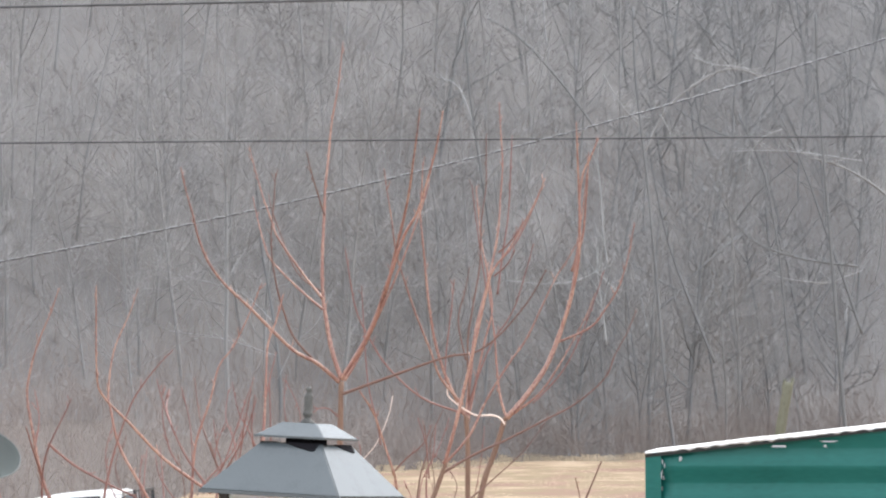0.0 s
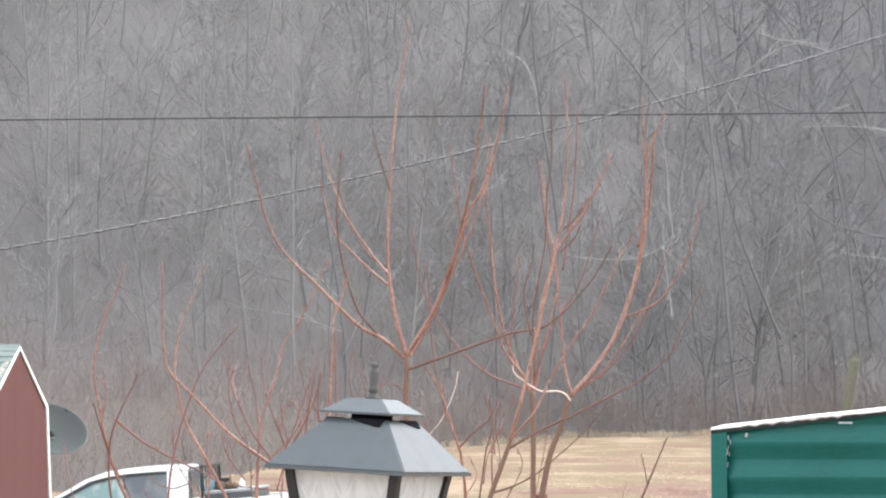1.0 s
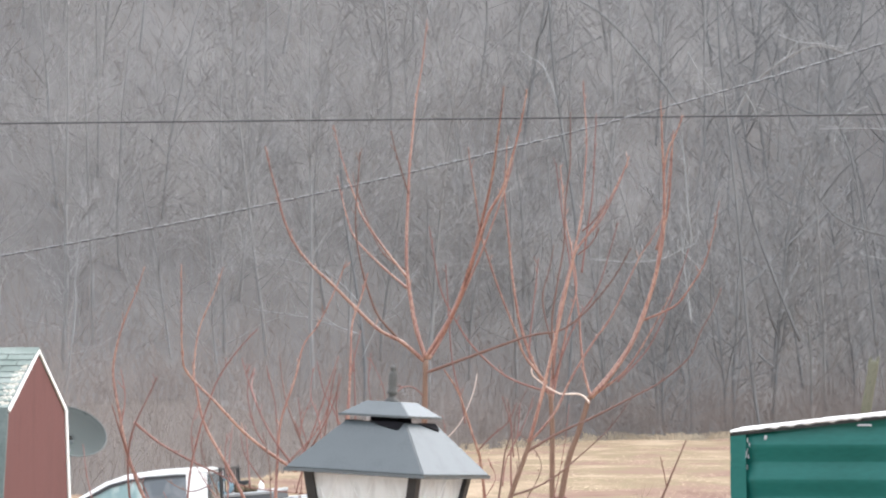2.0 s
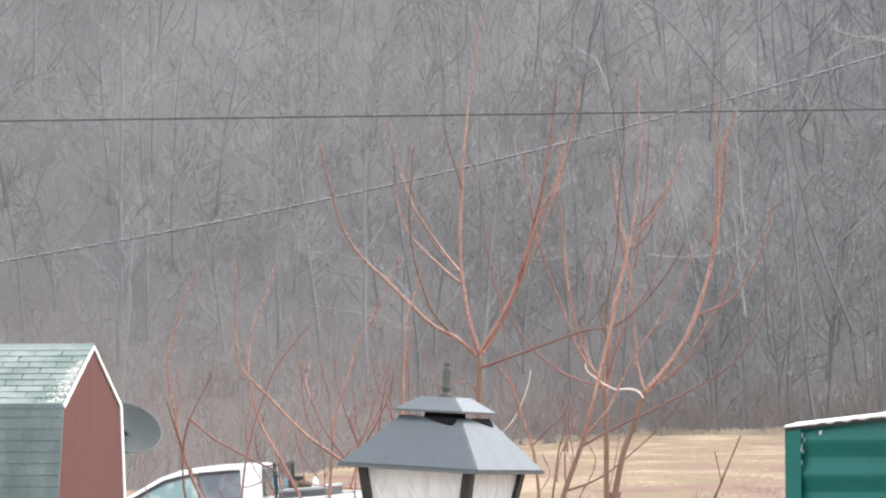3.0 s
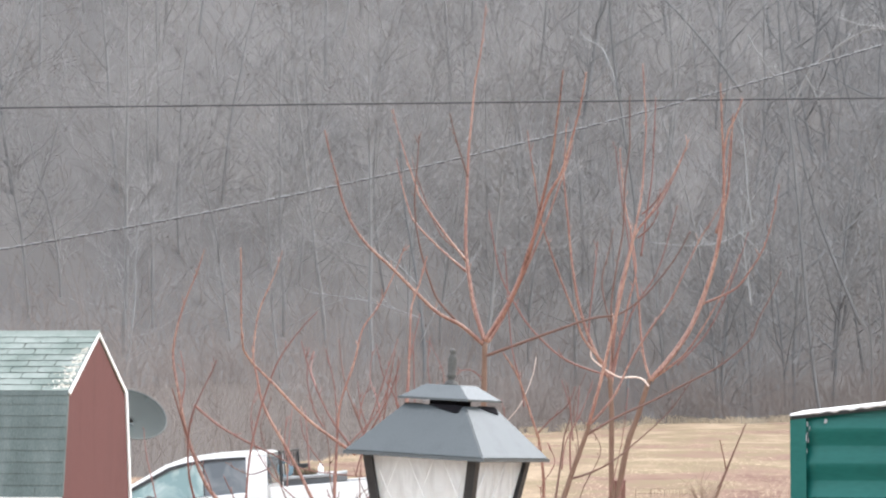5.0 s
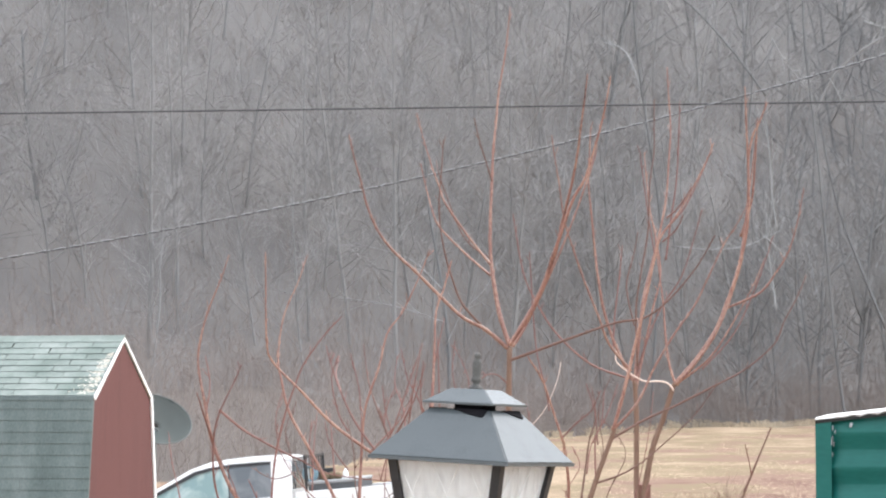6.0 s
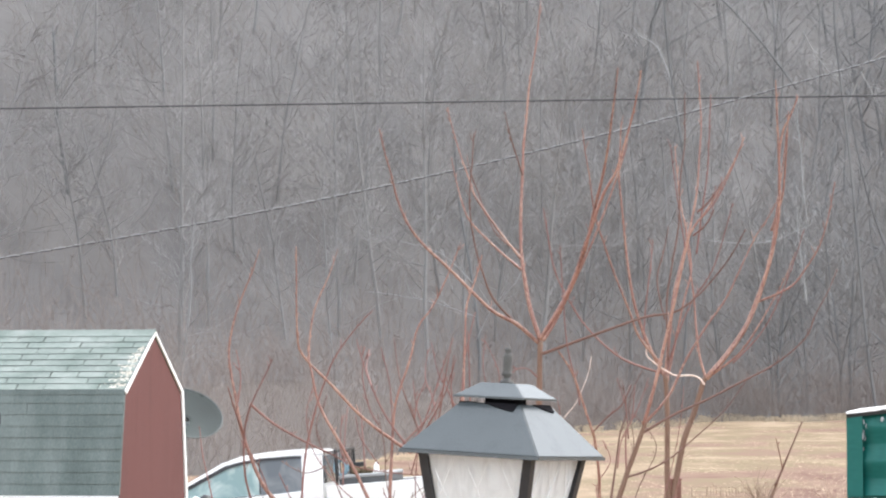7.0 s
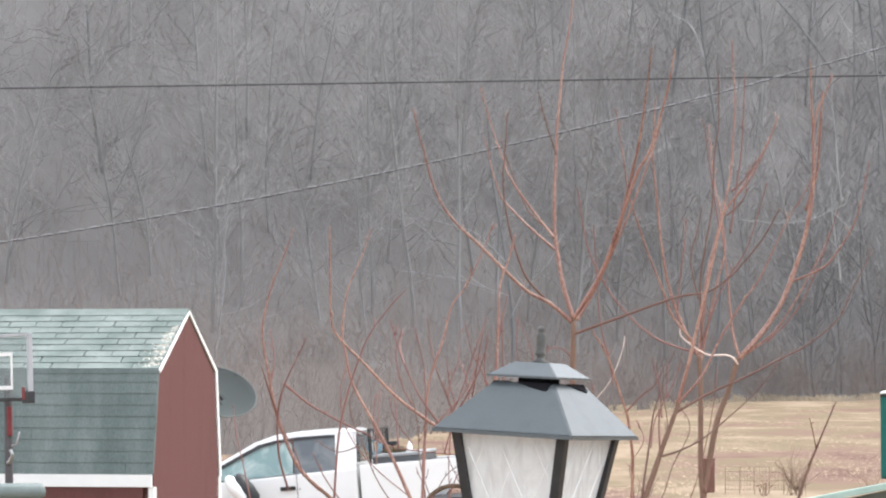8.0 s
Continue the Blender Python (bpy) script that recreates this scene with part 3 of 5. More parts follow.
limb(tree_a, "branch", 0.0218, 0.0055, [(0.00, -0.00, 2.66), (0.12, -0.04, 2.85), (0.21, -0.08, 3.03), (0.27, -0.12, 3.21), (0.33, -0.17, 3.38), (0.40, -0.21, 3.58), (0.48, -0.25, 3.72), (0.53, -0.29, 3.88), (0.58, -0.33, 4.06), (0.61, -0.37, 4.20)])
limb(tree_a, "branch", 0.0164, 0.0055, [(0.21, -0.00, 3.02), (0.29, -0.07, 3.24), (0.34, -0.15, 3.46), (0.40, -0.22, 3.71), (0.43, -0.30, 3.88), (0.45, -0.37, 4.05), (0.47, -0.45, 4.21)])
limb(tree_a, "dark_branch", 0.0131, 0.0047, [(-0.01, -0.00, 2.56), (0.21, -0.07, 2.64), (0.46, -0.13, 2.73), (0.67, -0.20, 2.80), (0.85, -0.27, 2.83), (0.99, -0.34, 2.93), (1.13, -0.40, 3.09), (1.21, -0.47, 3.21)])
limb(tree_a, "branch", 0.0109, 0.0047, [(-0.12, 0.00, 3.11), (-0.30, 0.04, 3.27), (-0.45, 0.07, 3.43), (-0.50, 0.11, 3.55), (-0.54, 0.15, 3.70)])
limb(tree_a, "branch", 0.0109, 0.0047, [(-0.12, 0.00, 3.18), (-0.26, 0.04, 3.36), (-0.41, 0.07, 3.58), (-0.45, 0.11, 3.69), (-0.50, 0.14, 3.83), (-0.56, 0.18, 4.03)])
limb(tree_a, "dark_branch", 0.0095, 0.0044, [(-0.15, -0.00, 2.76), (-0.30, -0.10, 2.92), (-0.37, -0.19, 3.09), (-0.42, -0.29, 3.27), (-0.45, -0.38, 3.51), (-0.43, -0.48, 3.79)])
limb(tree_a, "dark_branch", 0.0065, 0.0036, [(-0.11, -0.00, 3.72), (-0.17, -0.12, 3.90), (-0.20, -0.24, 3.99)])
limb(tree_a, "branch", 0.0065, 0.0036, [(-0.01, -0.00, 2.41), (-0.08, -0.07, 2.47), (-0.15, -0.14, 2.47), (-0.21, -0.22, 2.42)])
tree_b = young_tree(1.18, 18.60, -0.15, LABEL_tree_b)
limb(tree_b, "trunk", 0.0301, 0.0225, [(-0.01, 0.00, 0.29), (0.01, 0.00, 1.26), (-0.01, 0.00, 1.70), (-0.01, 0.00, 2.00), (-0.01, 0.00, 2.23), (-0.02, 0.00, 2.43)])
limb(tree_b, "trunk", 0.0282, 0.0225, [(0.01, 0.00, 1.52), (0.09, 0.00, 1.96), (0.17, 0.00, 2.19), (0.23, 0.00, 2.38), (0.25, 0.00, 2.42)])
limb(tree_b, "branch", 0.0169, 0.0056, [(-0.02, 0.00, 2.42), (-0.07, 0.01, 2.51), (-0.15, 0.01, 2.68), (-0.22, 0.02, 2.90), (-0.26, 0.02, 3.13), (-0.28, 0.03, 3.32), (-0.30, 0.03, 3.54), (-0.32, 0.04, 3.77), (-0.31, 0.04, 3.96)])
limb(tree_b, "branch", 0.0113, 0.0045, [(-0.04, -0.00, 2.50), (-0.19, -0.03, 2.68), (-0.26, -0.06, 2.86), (-0.36, -0.08, 3.11), (-0.43, -0.11, 3.31), (-0.49, -0.14, 3.50), (-0.52, -0.17, 3.72), (-0.55, -0.19, 3.90)])
limb(tree_b, "peeled", 0.0113, 0.0098, [(-0.14, -0.00, 2.63), (-0.14, -0.02, 2.56), (-0.06, -0.03, 2.49), (-0.00, -0.05, 2.45), (0.05, -0.06, 2.43), (0.15, -0.08, 2.43), (0.20, -0.10, 2.41), (0.23, -0.11, 2.37)])
limb(tree_b, "branch", 0.0169, 0.0053, [(-0.02, 0.00, 2.41), (0.01, 0.06, 2.68), (0.05, 0.12, 2.98), (0.11, 0.18, 3.21), (0.17, 0.24, 3.44), (0.22, 0.30, 3.68), (0.24, 0.36, 3.91), (0.26, 0.42, 4.15), (0.25, 0.48, 4.43)])
limb(tree_b, "branch", 0.0113, 0.0045, [(-0.01, 0.00, 2.38), (0.04, 0.07, 2.60), (0.11, 0.13, 2.91), (0.17, 0.20, 3.14), (0.15, 0.27, 3.37), (0.11, 0.34, 3.60), (0.09, 0.40, 3.84)])
limb(tree_b, "dark_branch", 0.0090, 0.0045, [(-0.00, -0.00, 2.53), (-0.01, -0.02, 2.90), (0.02, -0.04, 3.13), (0.07, -0.06, 3.43), (0.08, -0.08, 3.72), (0.11, -0.10, 3.95), (0.11, -0.12, 4.13)])
limb(tree_b, "branch", 0.0128, 0.0053, [(0.25, 0.00, 2.41), (0.21, 0.03, 2.56), (0.19, 0.06, 2.75), (0.18, 0.09, 2.94), (0.16, 0.12, 3.13), (0.14, 0.15, 3.32)])
limb(tree_b, "branch", 0.0244, 0.0068, [(0.25, -0.00, 2.41), (0.38, -0.01, 2.56), (0.51, -0.03, 2.75), (0.59, -0.04, 2.94), (0.655, -0.06, 3.13), (0.70, -0.07, 3.31), (0.73, -0.08, 3.50), (0.735, -0.10, 3.72), (0.735, -0.11, 3.91), (0.765, -0.12, 4.06), (0.80, -0.14, 4.13)])
limb(tree_b, "branch", 0.0132, 0.0049, [(0.69, -0.00, 3.39), (0.76, -0.03, 3.62), (0.78, -0.06, 3.84), (0.79, -0.09, 4.02)])
limb(tree_b, "branch", 0.0115, 0.0055, [(0.735, -0.10, 3.80), (0.725, -0.12, 4.02), (0.715, -0.15, 4.22)])
limb(tree_b, "branch", 0.0113, 0.0045, [(0.57, -0.00, 2.91), (0.70, -0.01, 2.96), (0.83, -0.01, 3.03), (0.92, -0.02, 3.15), (1.00, -0.03, 3.28), (1.05, -0.04, 3.43), (1.08, -0.04, 3.56)])
limb(tree_b, "branch", 0.0120, 0.0041, [(0.25, 0.00, 2.41), (0.42, 0.02, 2.53), (0.51, 0.03, 2.62), (0.61, 0.05, 2.77), (0.71, 0.07, 2.94), (0.80, 0.09, 3.11)])
limb(tree_b, "branch", 0.0083, 0.0038, [(0.20, -0.00, 3.52), (0.24, -0.11, 3.55), (0.29, -0.22, 3.61)])
limb(tree_b, "branch", 0.0075, 0.0038, [(0.17, -0.00, 3.36), (0.22, -0.15, 3.40), (0.25, -0.29, 3.44)])
limb(tree_b, "branch", 0.0098, 0.0041, [(-0.02, 0.00, 2.44), (-0.30, 0.00, 2.54), (-0.52, 0.01, 2.73), (-0.65, 0.01, 2.92), (-0.75, 0.01, 3.13), (-0.80, 0.01, 3.39)])
tree_c = young_tree(0.62, 17.60, -0.15, LABEL_tree_c)
limb(tree_c, "trunk", 0.0267, 0.0196, [(-0.00, 0.00, 0.40), (0.09, 0.00, 1.31), (0.21, 0.00, 1.74), (0.30, 0.00, 1.99), (0.35, 0.00, 2.13)])
limb(tree_c, "branch", 0.0160, 0.0046, [(0.34, -0.00, 2.12), (0.41, -0.02, 2.37), (0.48, -0.03, 2.66), (0.53, -0.05, 2.87), (0.60, -0.07, 3.19), (0.64, -0.09, 3.33), (0.73, -0.10, 3.45), (0.81, -0.12, 3.58), (0.91, -0.14, 3.77)])
limb(tree_c, "branch", 0.0128, 0.0043, [(0.34, 0.00, 2.12), (0.50, 0.04, 2.30), (0.61, 0.07, 2.52), (0.74, 0.11, 2.73), (0.87, 0.14, 2.91), (0.98, 0.18, 3.13), (1.07, 0.21, 3.31), (1.17, 0.25, 3.46)])
limb(tree_c, "dark_branch", 0.0121, 0.0043, [(0.32, 0.00, 2.06), (0.53, 0.03, 2.18), (0.73, 0.05, 2.27), (0.97, 0.08, 2.39), (1.18, 0.11, 2.50), (1.37, 0.14, 2.66), (1.44, 0.16, 2.81), (1.52, 0.19, 2.95)])
limb(tree_c, "dark_branch", 0.0107, 0.0039, [(0.23, 0.00, 1.79), (0.36, 0.03, 1.83), (0.50, 0.07, 1.90), (0.65, 0.10, 2.02), (0.86, 0.13, 2.21), (1.01, 0.17, 2.41)])
limb(tree_c, "branch", 0.0085, 0.0039, [(0.23, 0.00, 1.81), (0.23, 0.02, 2.06), (0.27, 0.05, 2.16), (0.29, 0.07, 2.37)])
limb(tree_c, "dark_branch", 0.0100, 0.0043, [(0.11, -0.00, 1.49), (0.16, -0.01, 1.84), (0.19, -0.03, 2.06), (0.23, -0.04, 2.20), (0.21, -0.05, 2.37)])
limb(tree_c, "branch", 0.0142, 0.0071, [(0.04, -0.00, 1.35), (0.06, -0.04, 1.74), (0.03, -0.09, 2.02), (0.01, -0.13, 2.09), (-0.06, -0.17, 2.30), (-0.11, -0.21, 2.44), (-0.20, -0.26, 2.58)])
limb(tree_c, "branch", 0.0071, 0.0036, [(0.02, -0.00, 2.07), (0.10, -0.09, 2.16), (0.20, -0.18, 2.25), (0.25, -0.27, 2.37)])
limb(tree_c, "peeled", 0.0060, 0.0036, [(-0.19, 0.00, 2.13), (-0.10, 0.04, 2.23), (-0.05, 0.08, 2.32), (0.00, 0.11, 2.45), (0.02, 0.15, 2.55)])
tree_d = young_tree(-0.74, 16.50, -0.15, LABEL_tree_d)
limb(tree_d, "trunk", 0.0233, 0.0150, [(0.00, 0.00, 0.52), (-0.20, 0.00, 1.31), (-0.36, 0.00, 1.54), (-0.53, 0.00, 1.69)])
limb(tree_d, "branch", 0.0167, 0.0047, [(-0.46, 0.00, 1.63), (-0.60, 0.01, 1.78), (-0.72, 0.03, 2.07), (-0.77, 0.04, 2.31), (-0.81, 0.06, 2.54), (-0.79, 0.07, 2.71), (-0.74, 0.08, 2.88), (-0.68, 0.10, 3.03)])
limb(tree_d, "branch", 0.0100, 0.0040, [(-0.71, -0.00, 2.06), (-0.75, -0.21, 2.23), (-0.77, -0.43, 2.36)])
limb(tree_d, "branch", 0.0100, 0.0040, [(-0.65, -0.00, 1.63), (-0.70, -0.07, 1.84), (-0.70, -0.14, 2.08), (-0.66, -0.21, 2.24), (-0.56, -0.28, 2.44), (-0.52, -0.35, 2.52)])
limb(tree_d, "branch", 0.0133, 0.0043, [(0.27, -0.00, 1.97), (0.00, -0.07, 2.17), (-0.19, -0.15, 2.37), (-0.35, -0.22, 2.54), (-0.38, -0.30, 2.67), (-0.38, -0.37, 3.01)])
limb(tree_d, "branch", 0.0100, 0.0037, [(-0.38, -0.00, 1.56), (-0.35, -0.05, 1.94), (-0.29, -0.10, 2.21), (-0.22, -0.16, 2.41), (-0.16, -0.21, 2.54), (-0.04, -0.26, 2.70), (0.06, -0.31, 2.80)])
limb(tree_d, "branch", 0.0150, 0.0040, [(0.10, 0.00, 1.51), (-0.02, 0.03, 1.78), (-0.14, 0.05, 2.01), (-0.27, 0.08, 2.24), (-0.32, 0.10, 2.44), (-0.34, 0.13, 2.57), (-0.31, 0.16, 2.81), (-0.22, 0.18, 3.03)])
limb(tree_d, "branch", 0.0087, 0.0040, [(0.28, 0.00, 1.97), (0.13, 0.05, 2.17), (0.03, 0.10, 2.37), (-0.03, 0.16, 2.54), (-0.06, 0.21, 2.64)])
limb(tree_d, "branch", 0.0073, 0.0033, [(0.04, 0.00, 2.36), (-0.00, 0.21, 2.47), (0.01, 0.43, 2.58)])
limb(tree_d, "branch", 0.0100, 0.0047, [(-0.68, 0.00, 2.26), (-0.54, 0.05, 2.14), (-0.37, 0.09, 2.04), (-0.21, 0.14, 1.96), (-0.01, 0.18, 1.87), (0.43, 0.23, 1.82)])
limb(tree_d, "dark_branch", 0.0100, 0.0040, [(0.43, 0.00, 1.88), (0.33, 0.09, 2.07), (0.23, 0.17, 2.31), (0.19, 0.26, 2.44), (0.16, 0.34, 2.65)])
limb(tree_d, "branch", 0.0133, 0.0043, [(0.13, 0.00, 1.38), (0.15, 0.02, 1.78), (0.16, 0.05, 2.04), (0.18, 0.07, 2.27), (0.26, 0.09, 2.51), (0.31, 0.11, 2.71), (0.40, 0.14, 2.84), (0.50, 0.16, 3.05)])
limb(tree_d, "branch", 0.0133, 0.0060, [(0.55, 0.00, 1.71), (0.57, 0.03, 2.11), (0.58, 0.05, 2.37), (0.59, 0.08, 2.64), (0.60, 0.11, 2.84), (0.65, 0.13, 2.99)])
limb(tree_d, "branch", 0.0100, 0.0043, [(0.63, 0.00, 1.78), (0.62, 0.03, 2.24), (0.61, 0.05, 2.64)])
limb(tree_d, "branch", 0.0073, 0.0033, [(0.36, -0.00, 2.11), (0.47, -0.15, 2.31), (0.54, -0.31, 2.52)])
limb(tree_d, "branch", 0.0080, 0.0033, [(0.00, 0.00, 1.88), (-0.02, 0.14, 2.07), (-0.04, 0.28, 2.24)])
limb(tree_d, "branch", 0.0073, 0.0033, [(-0.13, 0.00, 1.78), (-0.13, 0.18, 2.04), (-0.12, 0.35, 2.24)])
limb(tree_d, "branch", 0.0073, 0.0033, [(0.33, -0.00, 1.88), (0.43, -0.14, 2.14), (0.47, -0.27, 2.37), (0.51, -0.41, 2.57)])
limb(tree_d, "branch", 0.0067, 0.0033, [(0.43, 0.00, 2.04), (0.40, 0.14, 2.27), (0.35, 0.29, 2.41), (0.36, 0.43, 2.58)])
limb(tree_d, "branch", 0.0067, 0.0033, [(0.27, -0.00, 1.84), (0.33, -0.00, 2.04), (0.43, -0.01, 2.24), (0.47, -0.01, 2.41)])
limb(tree_d, "branch", 0.0067, 0.0033, [(0.47, -0.00, 1.94), (0.52, -0.09, 2.17), (0.51, -0.19, 2.37), (0.53, -0.28, 2.54)])
limb(tree_d, "branch", 0.0060, 0.0030, [(0.27, -0.00, 1.51), (0.35, -0.14, 1.72), (0.44, -0.28, 1.84), (0.47, -0.43, 1.95)])
limb(tree_d, "dark_branch", 0.0053, 0.0030, [(0.43, 0.00, 1.45), (0.37, 0.05, 1.64), (0.31, 0.09, 1.77), (0.26, 0.14, 1.87)])
limb(tree_d, "dark_branch", 0.0053, 0.0030, [(0.17, -0.00, 1.51), (0.27, -0.04, 1.70), (0.36, -0.09, 1.78)])
limb(tree_d, "branch", 0.0067, 0.0033, [(-0.30, -0.00, 1.51), (-0.42, -0.15, 1.70), (-0.48, -0.29, 1.85)])
limb(tree_d, "branch", 0.0067, 0.0033, [(-0.86, 0.00, 1.51), (-0.92, 0.05, 1.77), (-0.97, 0.10, 1.97), (-0.99, 0.15, 2.11)])
limb(tree_d, "branch", 0.0060, 0.0030, [(-0.56, -0.00, 1.71), (-0.61, -0.11, 1.88), (-0.71, -0.23, 2.05)])
tree_g = young_tree(1.45, 16.00, -0.15, LABEL_tree_g)
limb(tree_g, "trunk", 0.0162, 0.0113, [(-0.01, 0.00, 0.58), (0.07, 0.00, 1.41), (0.13, 0.00, 1.67), (0.18, 0.00, 1.81)])
limb(tree_g, "dark_branch", 0.0110, 0.0048, [(0.17, -0.00, 1.79), (0.25, -0.03, 1.99), (0.32, -0.06, 2.16)])
limb(tree_g, "branch", 0.0052, 0.0032, [(0.21, -0.00, 1.89), (0.17, -0.22, 1.99), (0.13, -0.44, 2.07)])
limb(tree_b, "branch", 0.0085, 0.0042, [(0.21, 0.25, 3.25), (0.25, 0.27, 3.54), (0.29, 0.29, 3.81), (0.31, 0.31, 4.17)])
limb(tree_b, "dark_branch", 0.0075, 0.004, [(-0.02, 0.00, 2.80), (-0.07, 0.02, 3.06), (-0.02, 0.04, 3.27)])
limb(tree_b, "branch", 0.0075, 0.004, [(-0.16, 0.00, 2.66), (-0.15, 0.02, 2.85), (-0.11, 0.04, 3.18)])
limb(tree_b, "branch", 0.0075, 0.004, [(0.24, 0.15, 3.49), (0.34, 0.17, 3.61), (0.46, 0.19, 3.85)])
limb(tree_b, "branch", 0.0125, 0.005, [(0.29, -0.10, 2.45), (0.47, -0.08, 2.68), (0.60, -0.06, 2.94), (0.68, -0.04, 3.24), (0.73, -0.02, 3.57), (0.78, -0.00, 3.91)])
limb(tree_b, "branch", 0.0085, 0.004, [(-0.02, 0.00, 2.42), (0.03, 0.02, 2.60), (0.15, 0.04, 2.90), (0.30, 0.06, 3.13), (0.40, 0.08, 3.43)])
limb(tree_b, "branch", 0.007, 0.004, [(0.13, 0.10, 3.25), (0.09, 0.12, 3.51), (0.05, 0.14, 3.82)])
limb(tree_b, "branch", 0.0065, 0.0038, [(0.41, -0.20, 2.51), (0.60, -0.18, 2.71), (0.73, -0.16, 2.95), (0.84, -0.14, 3.23)])
limb(tree_a, "branch", 0.0135, 0.006, [(0.02, -0.05, 2.65), (0.11, -0.03, 2.80), (0.24, -0.01, 3.07), (0.38, 0.01, 3.39), (0.52, 0.03, 3.77)])
limb(tree_a, "dark_branch", 0.0065, 0.0038, [(-0.12, 0.10, 3.23), (-0.22, 0.12, 3.29), (-0.31, 0.14, 3.40), (-0.42, 0.16, 3.68)])
limb(tree_c, "branch", 0.0075, 0.004, [(-0.06, 0.00, 2.24), (-0.08, 0.02, 2.38), (-0.14, 0.04, 2.64), (-0.17, 0.06, 3.09)])
limb(tree_c, "branch", 0.006, 0.0036, [(0.24, -0.10, 2.03), (0.22, -0.08, 2.25), (0.17, -0.06, 2.41)])
limb(tree_c, "branch", 0.006, 0.0036, [(0.17, -0.10, 1.85), (0.20, -0.08, 2.03), (0.30, -0.06, 2.22), (0.37, -0.04, 2.41)])
limb(tree_d, "branch", 0.0065, 0.0036, [(0.53, 0.05, 2.24), (0.48, 0.07, 2.35), (0.43, 0.09, 2.44), (0.39, 0.11, 2.62)])
limb(tree_d, "branch", 0.0075, 0.0036, [(0.29, 0.05, 2.06), (0.34, 0.07, 2.13), (0.43, 0.09, 2.39), (0.52, 0.11, 2.65)])
limb(tree_d, "branch", 0.0075, 0.0036, [(0.55, 0.05, 2.17), (0.57, 0.07, 2.33), (0.59, 0.09, 2.53), (0.65, 0.11, 2.80)])
limb(tree_d, "branch", 0.0065, 0.0036, [(0.29, 0.05, 2.03), (0.33, 0.07, 2.13), (0.30, 0.09, 2.24), (0.28, 0.11, 2.40)])
limb(tree_d, "branch", 0.0065, 0.0036, [(0.08, 0.05, 2.13), (0.02, 0.07, 2.24), (-0.02, 0.09, 2.44), (0.02, 0.11, 2.58)])
limb(tree_d, "branch", 0.006, 0.0036, [(0.08, 0.05, 1.90), (-0.03, 0.07, 2.06), (-0.06, 0.09, 2.19)])
limb(tree_d, "branch", 0.006, 0.0036, [(-0.11, 0.05, 1.90), (-0.15, 0.07, 2.01), (-0.14, 0.09, 2.19)])
limb(tree_d, "branch", 0.006, 0.0036, [(0.29, 0.05, 2.17), (0.31, 0.07, 2.28), (0.36, 0.09, 2.40)])
limb(tree_d, "branch", 0.006, 0.0036, [(-0.76, 0.05, 2.24), (-0.74, 0.07, 2.41), (-0.77, 0.09, 2.58)])
limb(tree_d, "branch", 0.006, 0.0036, [(0.21, 0.05, 2.01), (0.38, 0.07, 2.19), (0.45, 0.09, 2.33)])
limb(tree_d, "dark_branch", 0.006, 0.0036, [(-0.23, 0.05, 1.89), (-0.36, 0.07, 1.85), (-0.50, 0.09, 1.92)])
LABEL_old = "crooked old bare tree with pale dead boughs on the hillside"
old_a = old_tree(35.33, 176.00, 0, LABEL_old)
bough(old_a, DARK_BARK, 0.142, 0.071, [(0.00, -0.00, -0.93), (-0.54, -0.33, 4.39), (-1.12, -0.67, 12.18), (-1.59, -1.00, 17.85), (-2.05, -1.33, 23.87), (-2.22, -1.67, 28.10)])
bough(old_a, BARK, 0.107, 0.050, [(3.75, 0.00, 15.43), (1.99, 0.05, 17.23), (-0.48, 0.11, 18.66), (-2.60, 0.16, 19.17)])
old_b = old_tree(23.78, 172.00, 0, LABEL_old)
bough(old_b, DARK_BARK, 0.125, 0.069, [(0.01, -0.00, -0.44), (-0.69, -0.26, 4.41), (-1.36, -0.53, 12.03), (-1.88, -0.79, 17.58), (-2.57, -1.06, 23.48), (-2.74, -1.32, 27.98)])
bough(old_b, BARK, 0.083, 0.042, [(-1.94, 0.00, 19.05), (-0.47, 0.40, 21.90), (2.05, 0.79, 23.89), (3.87, 1.19, 24.54), (5.69, 1.58, 24.09)])
Z_A, Z_B = ground_height(35.33, 176.0) - 0.1, ground_height(23.78, 172.0) - 0.1
bough(old_b, PALE_BARK, 0.05, 0.03, [(-10.54, 0.00, 11.25 - Z_B), (-8.14, 0.15, 11.04 - Z_B), (-6.19, 0.30, 11.25 - Z_B), (-4.97, 0.45, 11.80 - Z_B), (-3.99, 0.60, 12.22 - Z_B)])
bough(old_b, PALE_BARK, 0.045, 0.025, [(-4.97, 0.00, 11.80 - Z_B), (-4.01, 0.15, 10.93 - Z_B), (-3.59, 0.30, 10.27 - Z_B)])
bough(old_b, PALE_BARK, 0.07, 0.035, [(-4.35, 0.00, 7.31 - Z_B), (-4.57, 0.15, 9.40 - Z_B), (-4.80, 0.30, 11.35 - Z_B), (-4.86, 0.45, 12.88 - Z_B)])
bough(old_b, PALE_BARK, 0.06, 0.035, [(-4.24, 0.00, 12.18 - Z_B), (-4.50, 0.15, 14.28 - Z_B), (-4.62, 0.30, 16.72 - Z_B), (-4.81, 0.45, 18.82 - Z_B)])
bough(old_b, PALE_BARK, 0.06, 0.035, [(-4.45, 0.00, 24.10 - Z_B), (-3.80, 0.15, 22.92 - Z_B), (-3.02, 0.30, 21.87 - Z_B), (-2.24, 0.45, 21.08 - Z_B)])
